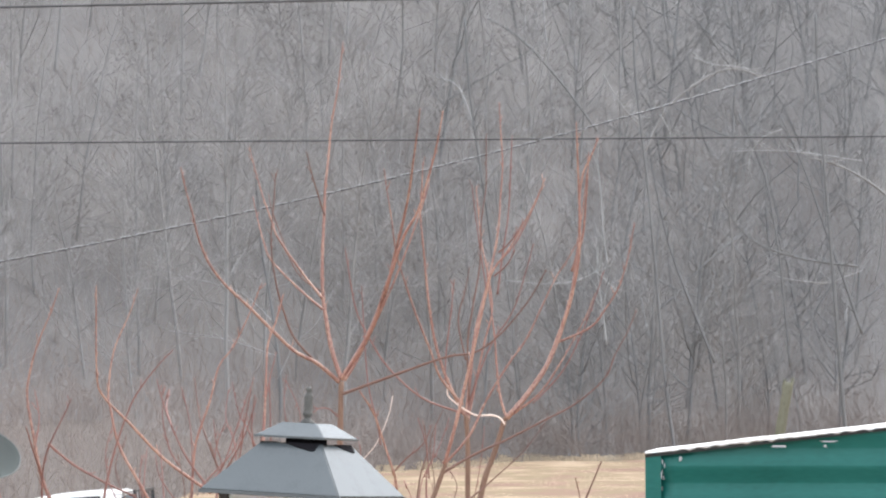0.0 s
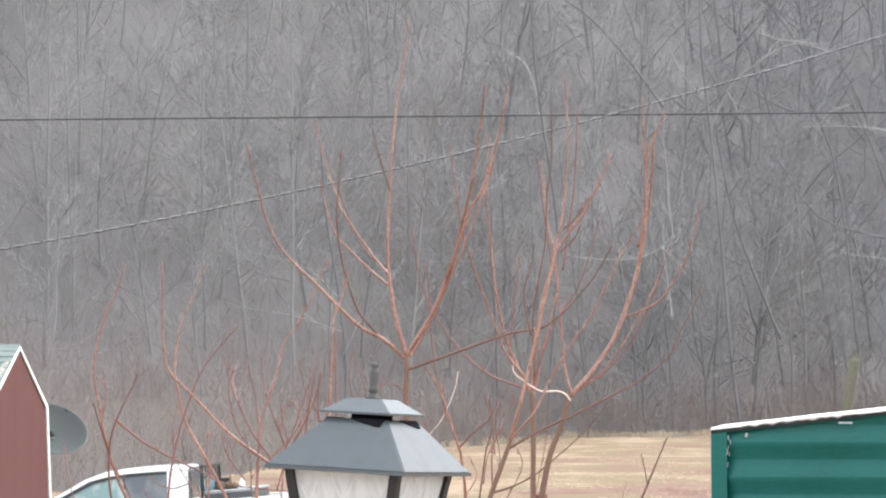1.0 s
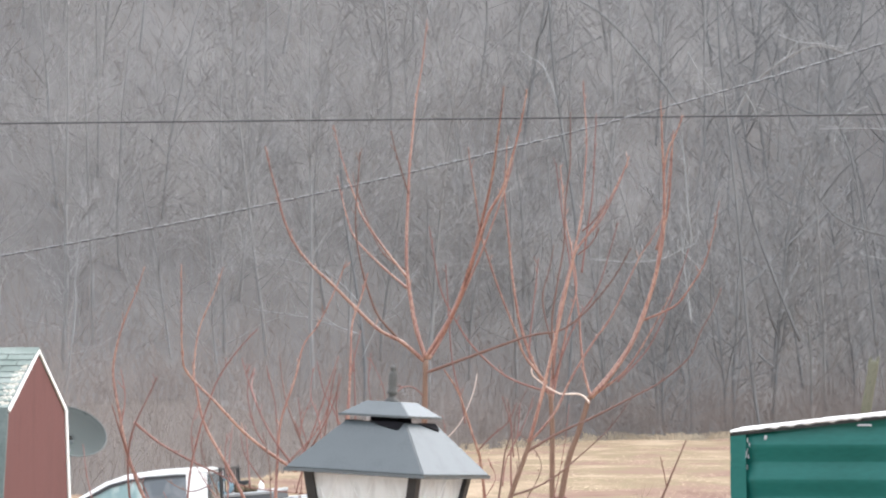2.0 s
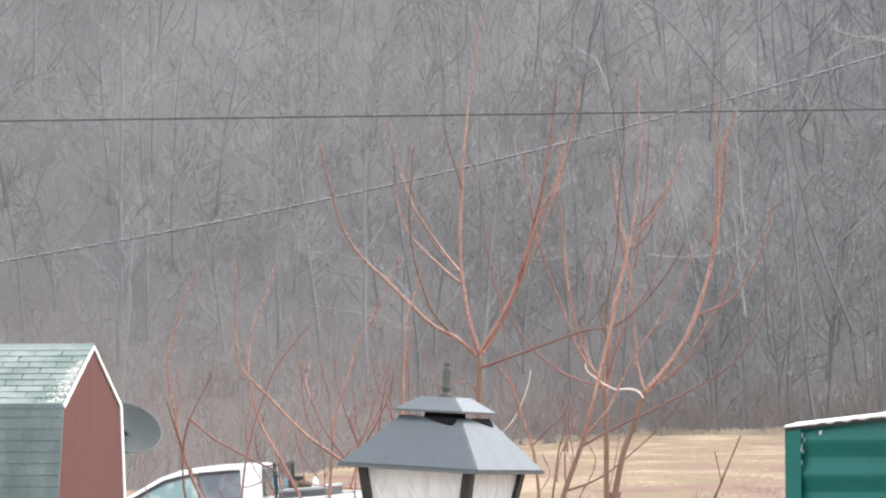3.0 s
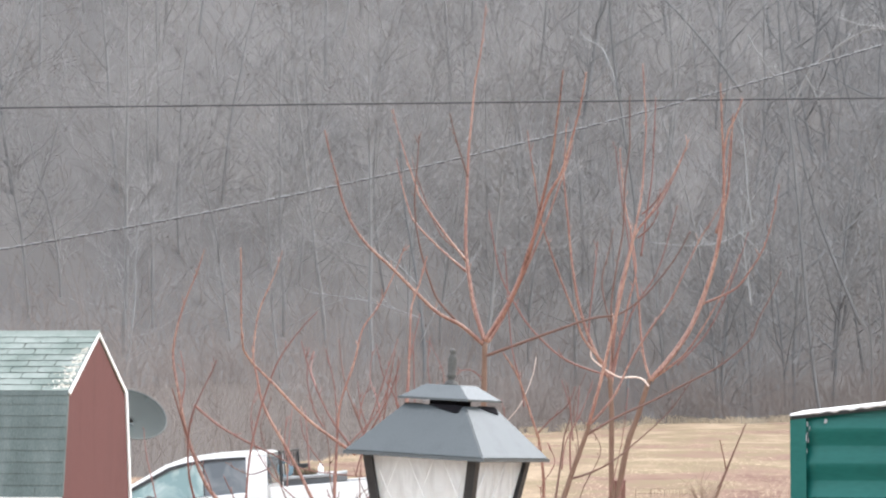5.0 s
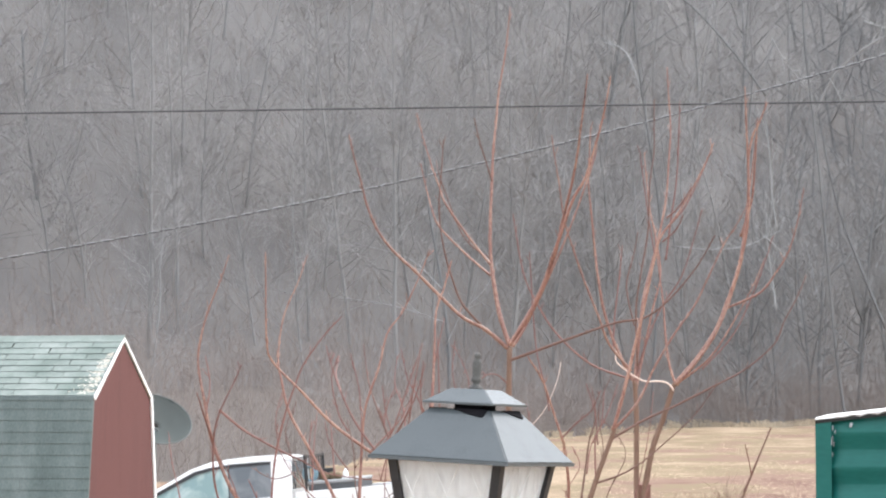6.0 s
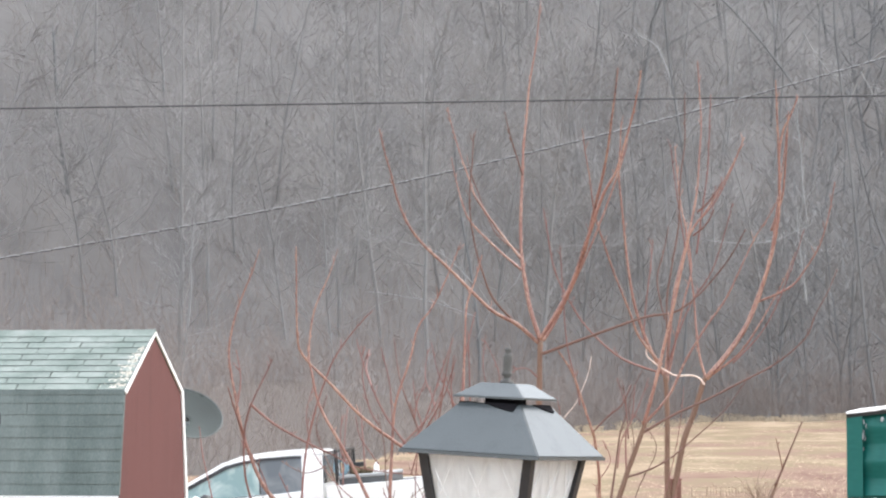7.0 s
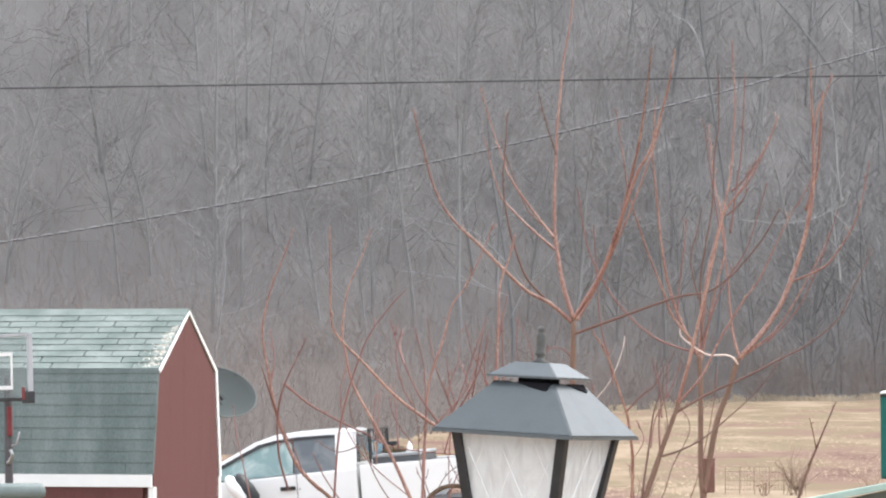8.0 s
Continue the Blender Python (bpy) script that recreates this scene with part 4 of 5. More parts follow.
bough(old_b, PALE_BARK, 0.05, 0.03, [(-0.92, 0.00, 21.61 - Z_B), (-0.45, 0.15, 20.82 - Z_B), (-0.01, 0.30, 19.77 - Z_B)])
bough(old_a, PALE_BARK, 0.05, 0.03, [(-9.75, 0.00, 25.71 - Z_A), (-8.54, 0.15, 25.31 - Z_A), (-7.05, 0.30, 25.18 - Z_A), (-5.70, 0.45, 24.92 - Z_A)])
bough(old_a, PALE_BARK, 0.04, 0.025, [(-8.54, 0.00, 25.31 - Z_A), (-9.08, 0.15, 24.63 - Z_A), (-9.49, 0.30, 23.96 - Z_A)])
bough(old_a, PALE_BARK, 0.05, 0.03, [(-4.12, 0.00, 21.14 - Z_A), (-5.20, 0.15, 20.73 - Z_A), (-6.02, 0.30, 19.79 - Z_A), (-6.30, 0.45, 18.58 - Z_A)])
bough(old_a, PALE_BARK, 0.05, 0.03, [(1.00, 0.00, 19.13 - Z_A), (-1.70, 0.15, 19.53 - Z_A), (-4.13, 0.30, 19.79 - Z_A), (-7.10, 0.45, 19.79 - Z_A)])
bough(old_a, PALE_BARK, 0.05, 0.03, [(0.92, 0.00, 12.13 - Z_A), (-0.17, 0.15, 11.73 - Z_A), (-1.52, 0.30, 11.33 - Z_A), (-4.48, 0.45, 11.73 - Z_A)])
bough(old_a, DARK_BARK, 0.09, 0.04, [(0.65, 0.00, 12.40 - Z_A), (-3.12, 0.15, 12.94 - Z_A), (-6.34, 0.30, 14.28 - Z_A), (-8.47, 0.45, 17.50 - Z_A)])
bough(old_b, DARK_BARK, 0.08, 0.04, [(-4.87, 0.00, 20.55 - Z_B), (-6.95, 0.15, 23.43 - Z_B), (-9.56, 0.30, 26.32 - Z_B), (-11.66, 0.45, 27.63 - Z_B)])
bough(old_b, DARK_BARK, 0.1, 0.05, [(2.37, 0.00, 6.16 - Z_B), (0.83, 0.15, 10.07 - Z_B), (-0.45, 0.30, 13.73 - Z_B), (-1.21, 0.45, 17.40 - Z_B), (-1.71, 0.60, 20.56 - Z_B)])
bough(old_a, DARK_BARK, 0.11, 0.05, [(0.87, 0.00, 8.11 - Z_A), (-0.17, 0.15, 11.33 - Z_A), (-1.48, 0.30, 15.09 - Z_A), (-2.52, 0.45, 18.31 - Z_A), (-4.11, 0.60, 22.08 - Z_A)])
bough(old_a, DARK_BARK, 0.1, 0.05, [(-3.74, 0.00, 5.98 - Z_A), (-4.09, 0.15, 10.26 - Z_A), (-4.46, 0.30, 14.01 - Z_A), (-5.23, 0.45, 18.31 - Z_A), (-6.81, 0.60, 22.08 - Z_A)])
old_c = old_tree(11.38, 168.00, 0, LABEL_old)
bough(old_c, DARK_BARK, 0.115, 0.061, [(0.00, -0.00, -0.33), (0.34, -0.35, 5.76), (0.68, -0.70, 11.84), (-0.00, -1.04, 17.24), (-0.69, -1.39, 21.96), (-1.03, -1.74, 26.68)])
bough(old_c, PALE_BARK, 0.068, 0.034, [(0.23, 0.00, 15.97), (-0.23, 0.49, 19.78), (-1.22, 0.97, 22.76), (-2.57, 1.46, 23.51)])
bough(old_c, BARK, 0.075, 0.034, [(0.13, -0.00, 16.66), (2.10, -0.28, 19.36), (3.11, -0.56, 22.06), (3.77, -0.84, 24.76)])
old_d = old_tree(-21.89, 150.00, 0, LABEL_old)
bough(old_d, DARK_BARK, 0.121, 0.061, [(0.05, 0.00, -10.84), (-0.14, 0.19, -6.00), (-0.44, 0.39, -1.43), (-1.11, 0.58, 2.55), (-1.54, 0.77, 5.78), (-1.85, 0.96, 10.57)])
bough(old_d, BARK, 0.061, 0.030, [(-0.55, -0.00, -0.54), (0.86, -0.46, 2.16), (1.81, -0.91, 5.46), (2.15, -1.37, 8.45)])
old_e = old_tree(-0.73, 150.00, 0, LABEL_old)
bough(old_e, DARK_BARK, 0.121, 0.061, [(-0.00, 0.00, -1.73), (0.15, 0.19, 2.80), (-0.31, 0.39, 7.06), (-0.92, 0.58, 10.73), (-1.23, 0.78, 14.72)])
bough(old_e, PALE_BARK, 0.034, 0.018, [(-0.24, 0.00, 6.43), (-1.83, 0.46, 7.97), (-3.67, 0.91, 8.61), (-6.13, 1.37, 9.24)])
bough(old_e, PALE_BARK, 0.034, 0.018, [(-0.06, 0.00, 4.62), (-1.83, 0.30, 5.23), (-3.66, 0.61, 5.70), (-6.11, 0.91, 6.01)])
bough(old_e, PALE_BARK, 0.032, 0.018, [(-0.00, -0.00, 3.40), (0.91, -0.19, 5.22), (2.12, -0.38, 6.42), (2.72, -0.56, 7.93)])


def thin_shoots(tree, count, x0, x1, z0, z1, seed):
    """Fine upright red shoots among the boughs."""
    rng = random.Random(seed)
    for _ in range(count):
        x, z, y = rng.uniform(x0, x1), rng.uniform(z0, z1), rng.uniform(-0.4, 0.4)
        h, lean = rng.uniform(0.6, 1.3), rng.gauss(0, 0.45)
        limb(tree, "branch" if rng.random() < 0.8 else "dark_branch", 0.0052, 0.0034,
             [(x, y, z), (x + lean * h * 0.42, y, z + h * 0.3), (x + lean * h * 0.62 + rng.gauss(0, 0.02), y + 0.02, z + h * 0.55), (x + lean * h * 0.68 + rng.gauss(0, 0.03), y, z + h * 0.8),
              (x + lean * h * 0.66 + rng.gauss(0, 0.03), y, z + h)])


thin_shoots(tree_d, 9, -0.05, 0.75, 1.0, 1.5, 2)
thin_shoots(tree_c, 7, -0.25, 0.35, 1.0, 1.5, 3)


# ---- lantern on a post ----
def make_lantern():
    ob = thing("post_lantern", Matrix(), "grey metal post lantern with rippled frosted glass and finial", "lamp post")
    ob.matrix_world = Matrix.Translation((-0.087, 5.13, -0.011)) @ Euler((0, radians(3.0), 0)).to_matrix().to_4x4() @ pose(0, 0, 0, 0, 0, -26.9)
    z = 2.095
    part("post", lathe([(0.06, 0), (0.06, 0.03), (0.04, 0.05), (0.038, 1.70), (0.05, 1.72), (0.05, 1.76)], 20), BLACK_METAL, ob, "black painted post", smooth=True)
    part("base", frustum(0.10, 1.76, 0.125, 1.80), BLACK_METAL, ob)
    roof = frustum(0.281, z, 0.124, z + 0.090)
    bmesh.ops.bevel(roof, geom=roof.edges[:], offset=0.0022, segments=2, affect="EDGES")
    add(roof, frustum(0.282, z - 0.006, 0.282, z + 0.0005))
    part("roof", roof, LAMP_METAL, ob)
    # dark wedge plates at the top of each roof face, standing for the cap's shadow
    for k in range(4):
        run, rise = 0.0785, 0.090
        shadow_wedge = bmesh.new()
        tri = []
        for u, d in ((-0.012, 0.000), (0.057, 0.000), (0.053, 0.0165), (0.047, 0.0175), (0.015, 0.0095)):
            f = d / math.hypot(run, rise)
            tri.append((u, -0.062 - run * f, z + 0.090 - rise * f))
        for off in (0.0022, -0.004):
            verts = [shadow_wedge.verts.new((a, b - off * 0.75, c + off * 0.66)) for a, b, c in tri]
            shadow_wedge.faces.new(verts)
        shadow_wedge.verts.ensure_lookup_table()
        for i in range(5):
            j = (i + 1) % 5
            shadow_wedge.faces.new((shadow_wedge.verts[i], shadow_wedge.verts[j], shadow_wedge.verts[5 + j], shadow_wedge.verts[5 + i]))
        bmesh.ops.recalc_face_normals(shadow_wedge, faces=shadow_wedge.faces[:])
        part("cap_shadow_wedge", shadow_wedge, VENT_AND_SHADOW_DARK, ob, "dark wedge for cap shadow", m=pose(0, 0, 0, 0, 0, 90 * k))
    part("vent", frustum(0.056, z + 0.088, 0.056, z + 0.103), VENT_AND_SHADOW_DARK, ob, "dark vent throat")
    cap = frustum(0.142, z + 0.102, 0.070, z + 0.1275)
    bmesh.ops.bevel(cap, geom=cap.edges[:], offset=0.0015, segments=2, affect="EDGES")
    add(cap, frustum(0.143, z + 0.099, 0.143, z + 0.1025))
    part("cap", cap, LAMP_METAL, ob)
    part("finial", lathe([(0.013, z + 0.1265), (0.013, z + 0.1305), (0.007, z + 0.1345), (0.006, z + 0.1395), (0.010, z + 0.1425), (0.009, z + 0.1465), (0.0075, z + 0.1505), (0.0085, z + 0.1615),
                          (0.0088, z + 0.1745), (0.007, z + 0.1805), (0.0045, z + 0.1835), (0.0062, z + 0.1865), (0.0055, z + 0.1915), (0.002, z + 0.1945)], 18), FINIAL_METAL, ob, "weathered finial", smooth=True)
    top, low = 0.212, 0.122
    z0, z1 = 1.80, z - 0.006
    for sx in (-1, 1):
        for sy in (-1, 1):
            bm = bmesh.new()
            rings = []
            for s, zz in ((low, z0), (top, z1)):
                cx, cy = sx * s / 2, sy * s / 2
                rings.append([bm.verts.new((cx + a * 0.0085, cy + b * 0.0085, zz)) for a, b in ((-1, -1), (1, -1), (1, 1), (-1, 1))])
            for i in range(4):
                j = (i + 1) % 4
                bm.faces.new((rings[0][i], rings[0][j], rings[1][j], rings[1][i]))
            bm.faces.new(rings[0][::-1])
            bm.faces.new(rings[1])
            part("corner_bar", bm, BLACK_METAL, ob)
    for k in range(4):
        bm = bmesh.new()
        nx, nz = 12, 16
        grid = []
        for b in range(nz + 1):
            f = b / nz
            s = low + (top - low) * f
            row = []
            for a in range(nx + 1):
                u = (a / nx - 0.5) * (s - 0.015)
                row.append(bm.verts.new((u, -s / 2 + 0.0006 * math.sin(a * 2.1 + b * 0.7), z0 + (z1 - z0) * f)))
            grid.append(row)
        for b in range(nz):
            for a in range(nx):
                bm.faces.new((grid[b][a], grid[b][a + 1], grid[b + 1][a + 1], grid[b + 1][a]))
        pane = part("pane", bm, LAMP_GLASS, ob, "rippled frosted glass pane", m=pose(0, 0, 0, 0, 0, 90 * k), smooth=True)
        pane.visible_shadow = False
        # raised diamond lines in the glass
        lead = bmesh.new()
        for i in range(-2, 4):
            for way in (-1, 1):
                p, q = Vector((i * 0.07 - 0.035 - way * 0.06, 0, z0 + 0.02)), Vector((i * 0.07 - 0.035 + way * 0.06, 0, z1 - 0.005))
                ends = []
                for c in range(13):
                    r = p.lerp(q, c / 12)
                    s = low + (top - low) * (r.z - z0) / (z1 - z0)
                    if abs(r.x) < s / 2 - 0.014:
                        ends.append(Vector((r.x, -s / 2 - 0.001, r.z)))
                if len(ends) > 3:
                    add(lead, sweep([ends[0], ends[len(ends) // 2], ends[-1]], 0.0011, 0.0011, 4, 0, None, 2))
        part("diamond_rib", lead, RIB_GLASS, pane)
    part("bulb_holder", lathe([(0.016, 1.80), (0.016, 1.87), (0.011, 1.88), (0.011, 1.90)], 14), WHITE_TRIM, ob, smooth=True)
    return ob


make_lantern()


# ---- gambrel shed ----
SHED = pose(-3.797, 31.2, -0.442, 0, 0, -7.5)
RIDGE, KNEE, EAVE = 3.275, 2.615, 1.51
KNEE_Y, EAVE_Y, LENGTH = 1.28, 1.50, 4.3


def make_shed():
    ob = thing("gambrel_shed", SHED, "red gambrel shed with mossy green shingles and white trim", "shed")
    profile = [(-1.45, 0.0), (1.45, 0.0), (1.45, EAVE), (KNEE_Y - 0.03, KNEE - 0.05), (0, RIDGE - 0.06), (-KNEE_Y + 0.03, KNEE - 0.05), (-1.45, EAVE)]
    gable = part("gable_wall", prism(profile, -0.06, 0.046, axis="x"), RED_SIDING, ob, "red vertical plywood siding")
    part("rear_gable_wall", prism(profile, -LENGTH + 0.02, -LENGTH + 0.12, axis="x"), RED_SIDING, ob)
    for s in (-1, 1):
        part("side_wall", box(-LENGTH + 0.12, -0.061, s * 1.45 - 0.05, s * 1.45 + 0.05, 0, EAVE + 0.02), RED_SIDING, ob)
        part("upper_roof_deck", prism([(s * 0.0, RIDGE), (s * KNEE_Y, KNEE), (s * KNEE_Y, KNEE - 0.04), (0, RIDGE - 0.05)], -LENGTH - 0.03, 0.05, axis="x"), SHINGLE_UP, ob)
        part("lower_roof_deck", prism([(s * KNEE_Y, KNEE), (s * EAVE_Y, EAVE), (s * (EAVE_Y - 0.04), EAVE), (s * (KNEE_Y - 0.04), KNEE)], -LENGTH - 0.03, 0.05, axis="x"), SHINGLE_LOW_SHADED, ob)
        part("eave_fascia", box(-LENGTH - 0.03, 0.04, s * (EAVE_Y + 0.005) - 0.02, s * (EAVE_Y + 0.005) + 0.02, EAVE - 0.14, EAVE - 0.005, 0.004), WHITE_TRIM, ob, "white painted fascia board")
        # rake boards on the gable
        w = 0.032
        part("rake_board", prism([(0, RIDGE + 0.005), (s * (KNEE_Y + 0.02), KNEE), (s * (KNEE_Y - 0.03), KNEE - w), (0, RIDGE - w)], 0.048, 0.064, axis="x"), WHITE_TRIM, ob)
        if s > 0:
            part("rake_board", prism([(s * (KNEE_Y + 0.02), KNEE - 0.002), (s * (EAVE_Y + 0.02), EAVE - 0.14), (s * (EAVE_Y - 0.06), EAVE - 0.14), (s * (KNEE_Y - 0.055), KNEE - w - 0.002)], 0.048, 0.066, axis="x"),
                 WHITE_TRIM, ob)
        part("corner_board", box(0.0, 0.062, s * 1.45 - 0.05, s * 1.45 + 0.055, 0, EAVE - 0.14), WHITE_TRIM, ob)
    part("ridge_cap", prism([(-0.16, RIDGE - 0.060), (0, RIDGE + 0.026), (0.16, RIDGE - 0.060), (0, RIDGE + 0.008)], -LENGTH - 0.03, 0.06, axis="x"), SHINGLE_UP, ob)
    part("knee_flashing", prism([(-KNEE_Y - 0.034, KNEE - 0.035), (-KNEE_Y - 0.026, KNEE + 0.004), (-KNEE_Y + 0.02, KNEE + 0.016), (-KNEE_Y - 0.012, KNEE - 0.035)], -LENGTH - 0.02, 0.045, axis="x"), SHINGLE_LOW_SHADED, ob, "dark drip strip between the roof slopes")
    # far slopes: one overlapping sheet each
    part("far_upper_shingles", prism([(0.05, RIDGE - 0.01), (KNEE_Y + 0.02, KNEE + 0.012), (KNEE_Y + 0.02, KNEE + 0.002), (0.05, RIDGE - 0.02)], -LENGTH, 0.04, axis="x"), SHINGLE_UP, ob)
    part("far_lower_shingles", prism([(KNEE_Y + 0.004, KNEE), (EAVE_Y + 0.02, EAVE), (EAVE_Y + 0.004, EAVE), (KNEE_Y, KNEE - 0.02)], -LENGTH, 0.04, axis="x"), SHINGLE_LOW_SHADED, ob)
    # shingle tabs on the near slopes
    rng = random.Random(4)

    def tab_mesh(name, mat, wide, high):
        bm = box(-wide / 2, wide / 2, -0.006, 0.004, 0, high)
        for v in bm.verts:
            if v.co.z < 0.001:
                v.co.y -= 0.008
        me = bpy.data.meshes.new(name)
        bm.normal_update()
        bm.to_mesh(me)
        bm.free()
        me.materials.append(mat)
        me.materials.append(ROOF_FELT)
        for f in me.polygons:
            if f.normal.z < -0.8 or abs(f.normal.x) > 0.8:
                f.material_index = 1
        return me

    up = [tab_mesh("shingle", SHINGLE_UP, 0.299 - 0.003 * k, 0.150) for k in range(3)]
    low = [tab_mesh("shingle", SHINGLE_LOW_SHADED, 0.3035 - 0.001 * k, 0.150) for k in range(3)]
    half = tab_mesh("shingle", SHINGLE_UP, 0.150, 0.150), tab_mesh("shingle", SHINGLE_LOW_SHADED, 0.151, 0.150)
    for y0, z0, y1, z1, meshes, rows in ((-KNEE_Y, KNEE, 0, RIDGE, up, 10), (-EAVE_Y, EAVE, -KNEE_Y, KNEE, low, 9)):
        slope = math.hypot(y1 - y0, z1 - z0)
        tilt = -math.degrees(math.atan2(y1 - y0, z1 - z0))
        for r in range(rows):
            f = (r * slope / rows - 0.008) / slope
            for c in range(14):
                x = -0.10 - c * 0.303 - (r % 2) * 0.152 + rng.uniform(-0.006, 0.006) * (1 if meshes is up else 0.3)
                if x < -LENGTH + 0.1:
                    continue
                m = pose(x, y0 + (y1 - y0) * f, z0 + (z1 - z0) * f, tilt + rng.uniform(-0.6, 0.6), rng.gauss(0, 0.4), 0) @ pose(0, -0.011, 0)
                piece("shingle", meshes[rng.randrange(3)], ob, m)
            if r % 2:
                m = pose(-0.026, y0 + (y1 - y0) * f, z0 + (z1 - z0) * f, tilt, 0, 0) @ pose(0, -0.011, 0)
                piece("shingle", half[0] if meshes is up else half[1], ob, m)
    return ob


make_shed()


def make_roof_litter():
    """Pale lichen and dead leaves caught on the roof beside the gable."""
    rng = random.Random(9)
    bm = bmesh.new()
    for i in range(760):
        f = rng.random()
        x = 0.03 - abs(rng.gauss(0, 0.095)) * (1.2 - f)
        y, z = -KNEE_Y + KNEE_Y * f * 0.72, KNEE + (RIDGE - KNEE) * f * 0.72
        s = rng.uniform(0.007, 0.021)
        t = bmesh.new()
        bmesh.ops.create_icosphere(t, subdivisions=1, radius=s)
        for v in t.verts:
            v.co = Vector((v.co.x * rng.uniform(0.7, 1.4), v.co.y, v.co.z * 0.5)) + Vector((0, 0, rng.uniform(-0.003, 0.003)))
        add(bm, t, pose(x, y, z + 0.014, 30, 0, rng.uniform(0, 360)))
    me = bpy.data.meshes.new("roof_litter")
    bm.to_mesh(me)
    bm.free()
    me.materials.append(LICHEN)
    ob = new("roof_litter", me)
    ob.matrix_world = SHED
    tagged(ob, "pale lichen and dead leaves on shed shingles", "lichen", kind="stuff")


make_roof_litter()


# ---- white pickup truck ----
TRUCK = pose(-2.20, 40.95, -0.52, 0, -4.5, -6)
def make_truck():
    """Local x runs from nose (minus) to tail; the back of the cab is at x = 0."""
    ob = thing("pickup_truck", TRUCK, "white extended-cab pickup truck with grey toolbox in the bed", "truck")
    W = 0.92
    lower = [(-3.75, 0.55), (-3.72, 1.0), (-3.6, 1.08), (-2.65, 1.19), (-2.4, 1.215), (0.0, 1.29), (0.0, 0.42), (-0.1, 0.38), (-2.2, 0.38), (-2.25, 0.62), (-2.4, 0.80), (-2.65, 0.88), (-2.9, 0.80), (-3.1, 0.60), (-3.14, 0.45), (-3.7, 0.45)]
    part("cab_body", prism(lower, -W, W, 0.03), TRUCK_WHITE, ob, "glossy white paint", smooth=False)
    # greenhouse: roof, pillars and glass
    roof = bmesh.new()
    prof = [(-1.42, 1.80), (-1.20, 1.865), (-0.85, 1.89), (-0.45, 1.89), (-0.12, 1.87), (0.0, 1.83)]
    rows = []
    for x, z in prof:
        z = 1.27 + (z - 1.27) * 0.93
        rows.append([roof.verts.new((x, s * w, z + dz)) for s, w, dz in ((-1, W - 0.13, -0.06), (-1, W - 0.17, -0.005), (-1, W - 0.35, 0.02), (1, W - 0.35, 0.02), (1, W - 0.17, -0.005), (1, W - 0.13, -0.06))])
    for a, b in zip(rows, rows[1:]):
        for i in range(5):
            roof.faces.new((a[i], a[i + 1], b[i + 1], b[i]))
    bmesh.ops.solidify(roof, geom=roof.faces[:], thickness=0.03)
    part("roof", roof, TRUCK_WHITE, ob, smooth=True)
    for s in (-1, 1):
        y_low, y_top = s * (W - 0.02), s * (W - 0.14)

        def slab(outline, mat, name, inset=0.0, thick=0.04, label=""):
            bm = bmesh.new()
            sides = []
            outline = [(x, z if z < 1.27 else 1.27 + (z - 1.27) * 0.93) for x, z in outline]
            for off in (0, thick):
                sides.append([bm.verts.new((x, y_low + (y_top - y_low) * (z - 1.27) / 0.56 - s * (inset + off), z)) for x, z in outline])
            bm.faces.new(sides[0])
            bm.faces.new(sides[1][::-1])
            for i in range(len(outline)):
                j = (i + 1) % len(outline)
                bm.faces.new((sides[0][j], sides[0][i], sides[1][i], sides[1][j]))
            bmesh.ops.recalc_face_normals(bm, faces=bm.faces[:])
            return part(name, bm, mat, ob, label)

        slab([(-2.62, 1.20), (-2.48, 1.22), (-1.40, 1.75), (-1.18, 1.80), (-0.85, 1.83), (-0.45, 1.835), (0.0, 1.81), (0, 1.83), (-0.45, 1.88), (-0.86, 1.885), (-1.20, 1.86), (-1.46, 1.80)], TRUCK_WHITE, "a_pillar")
        slab([(-0.30, 1.27), (0.0, 1.27), (0.0, 1.84), (-0.30, 1.84)], TRUCK_WHITE, "rear_pillar")
        slab([(-0.93, 1.27), (-0.91, 1.27), (-0.91, 1.81), (-0.93, 1.80)], BLACK_PLASTIC, "door_pillar", 0.01)
        slab([(-2.48, 1.22), (-0.93, 1.27), (-0.93, 1.82), (-1.18, 1.795), (-1.40, 1.745)], CAR_GLASS, "front_window", 0.015, 0.006, "green-tinted clear glass")
        slab([(-0.91, 1.27), (-0.30, 1.27), (-0.30, 1.80), (-0.91, 1.82)], TINTED_GLASS, "rear_window", 0.012, 0.006, "dark tinted glass")
        slab([(-2.45, 1.215), (-0.30, 1.262), (-0.30, 1.275), (-2.45, 1.23)], BLACK_PLASTIC, "window_seal", -0.004, 0.01)
        slab([(-2.25, 1.285), (-1.40, 1.70), (-1.17, 1.753), (-0.85, 1.785), (-0.30, 1.785), (-0.30, 1.812), (-0.85, 1.828), (-1.18, 1.80), (-1.42, 1.752), (-2.28, 1.325)], BLACK_PLASTIC, "drip_rail", -0.004, 0.01)
        handle = part("door_handle", box(-1.12, -0.90, s * (W + 0.02) - 0.018, s * (W + 0.02) + 0.018, 1.04, 1.095, 0.01), BLACK_PLASTIC, ob, "black door handle")
        part("door_gap", box(-0.882, -0.874, s * W - 0.004, s * W + 0.004, 0.5, 1.26), BLACK_PLASTIC, ob)
        part("keyhole", lathe([(0.014, 0), (0.014, 0.01)], 10), STEEL, handle, m=pose(-0.84, s * (W + 0.006), 1.05, 90, 0, 0))
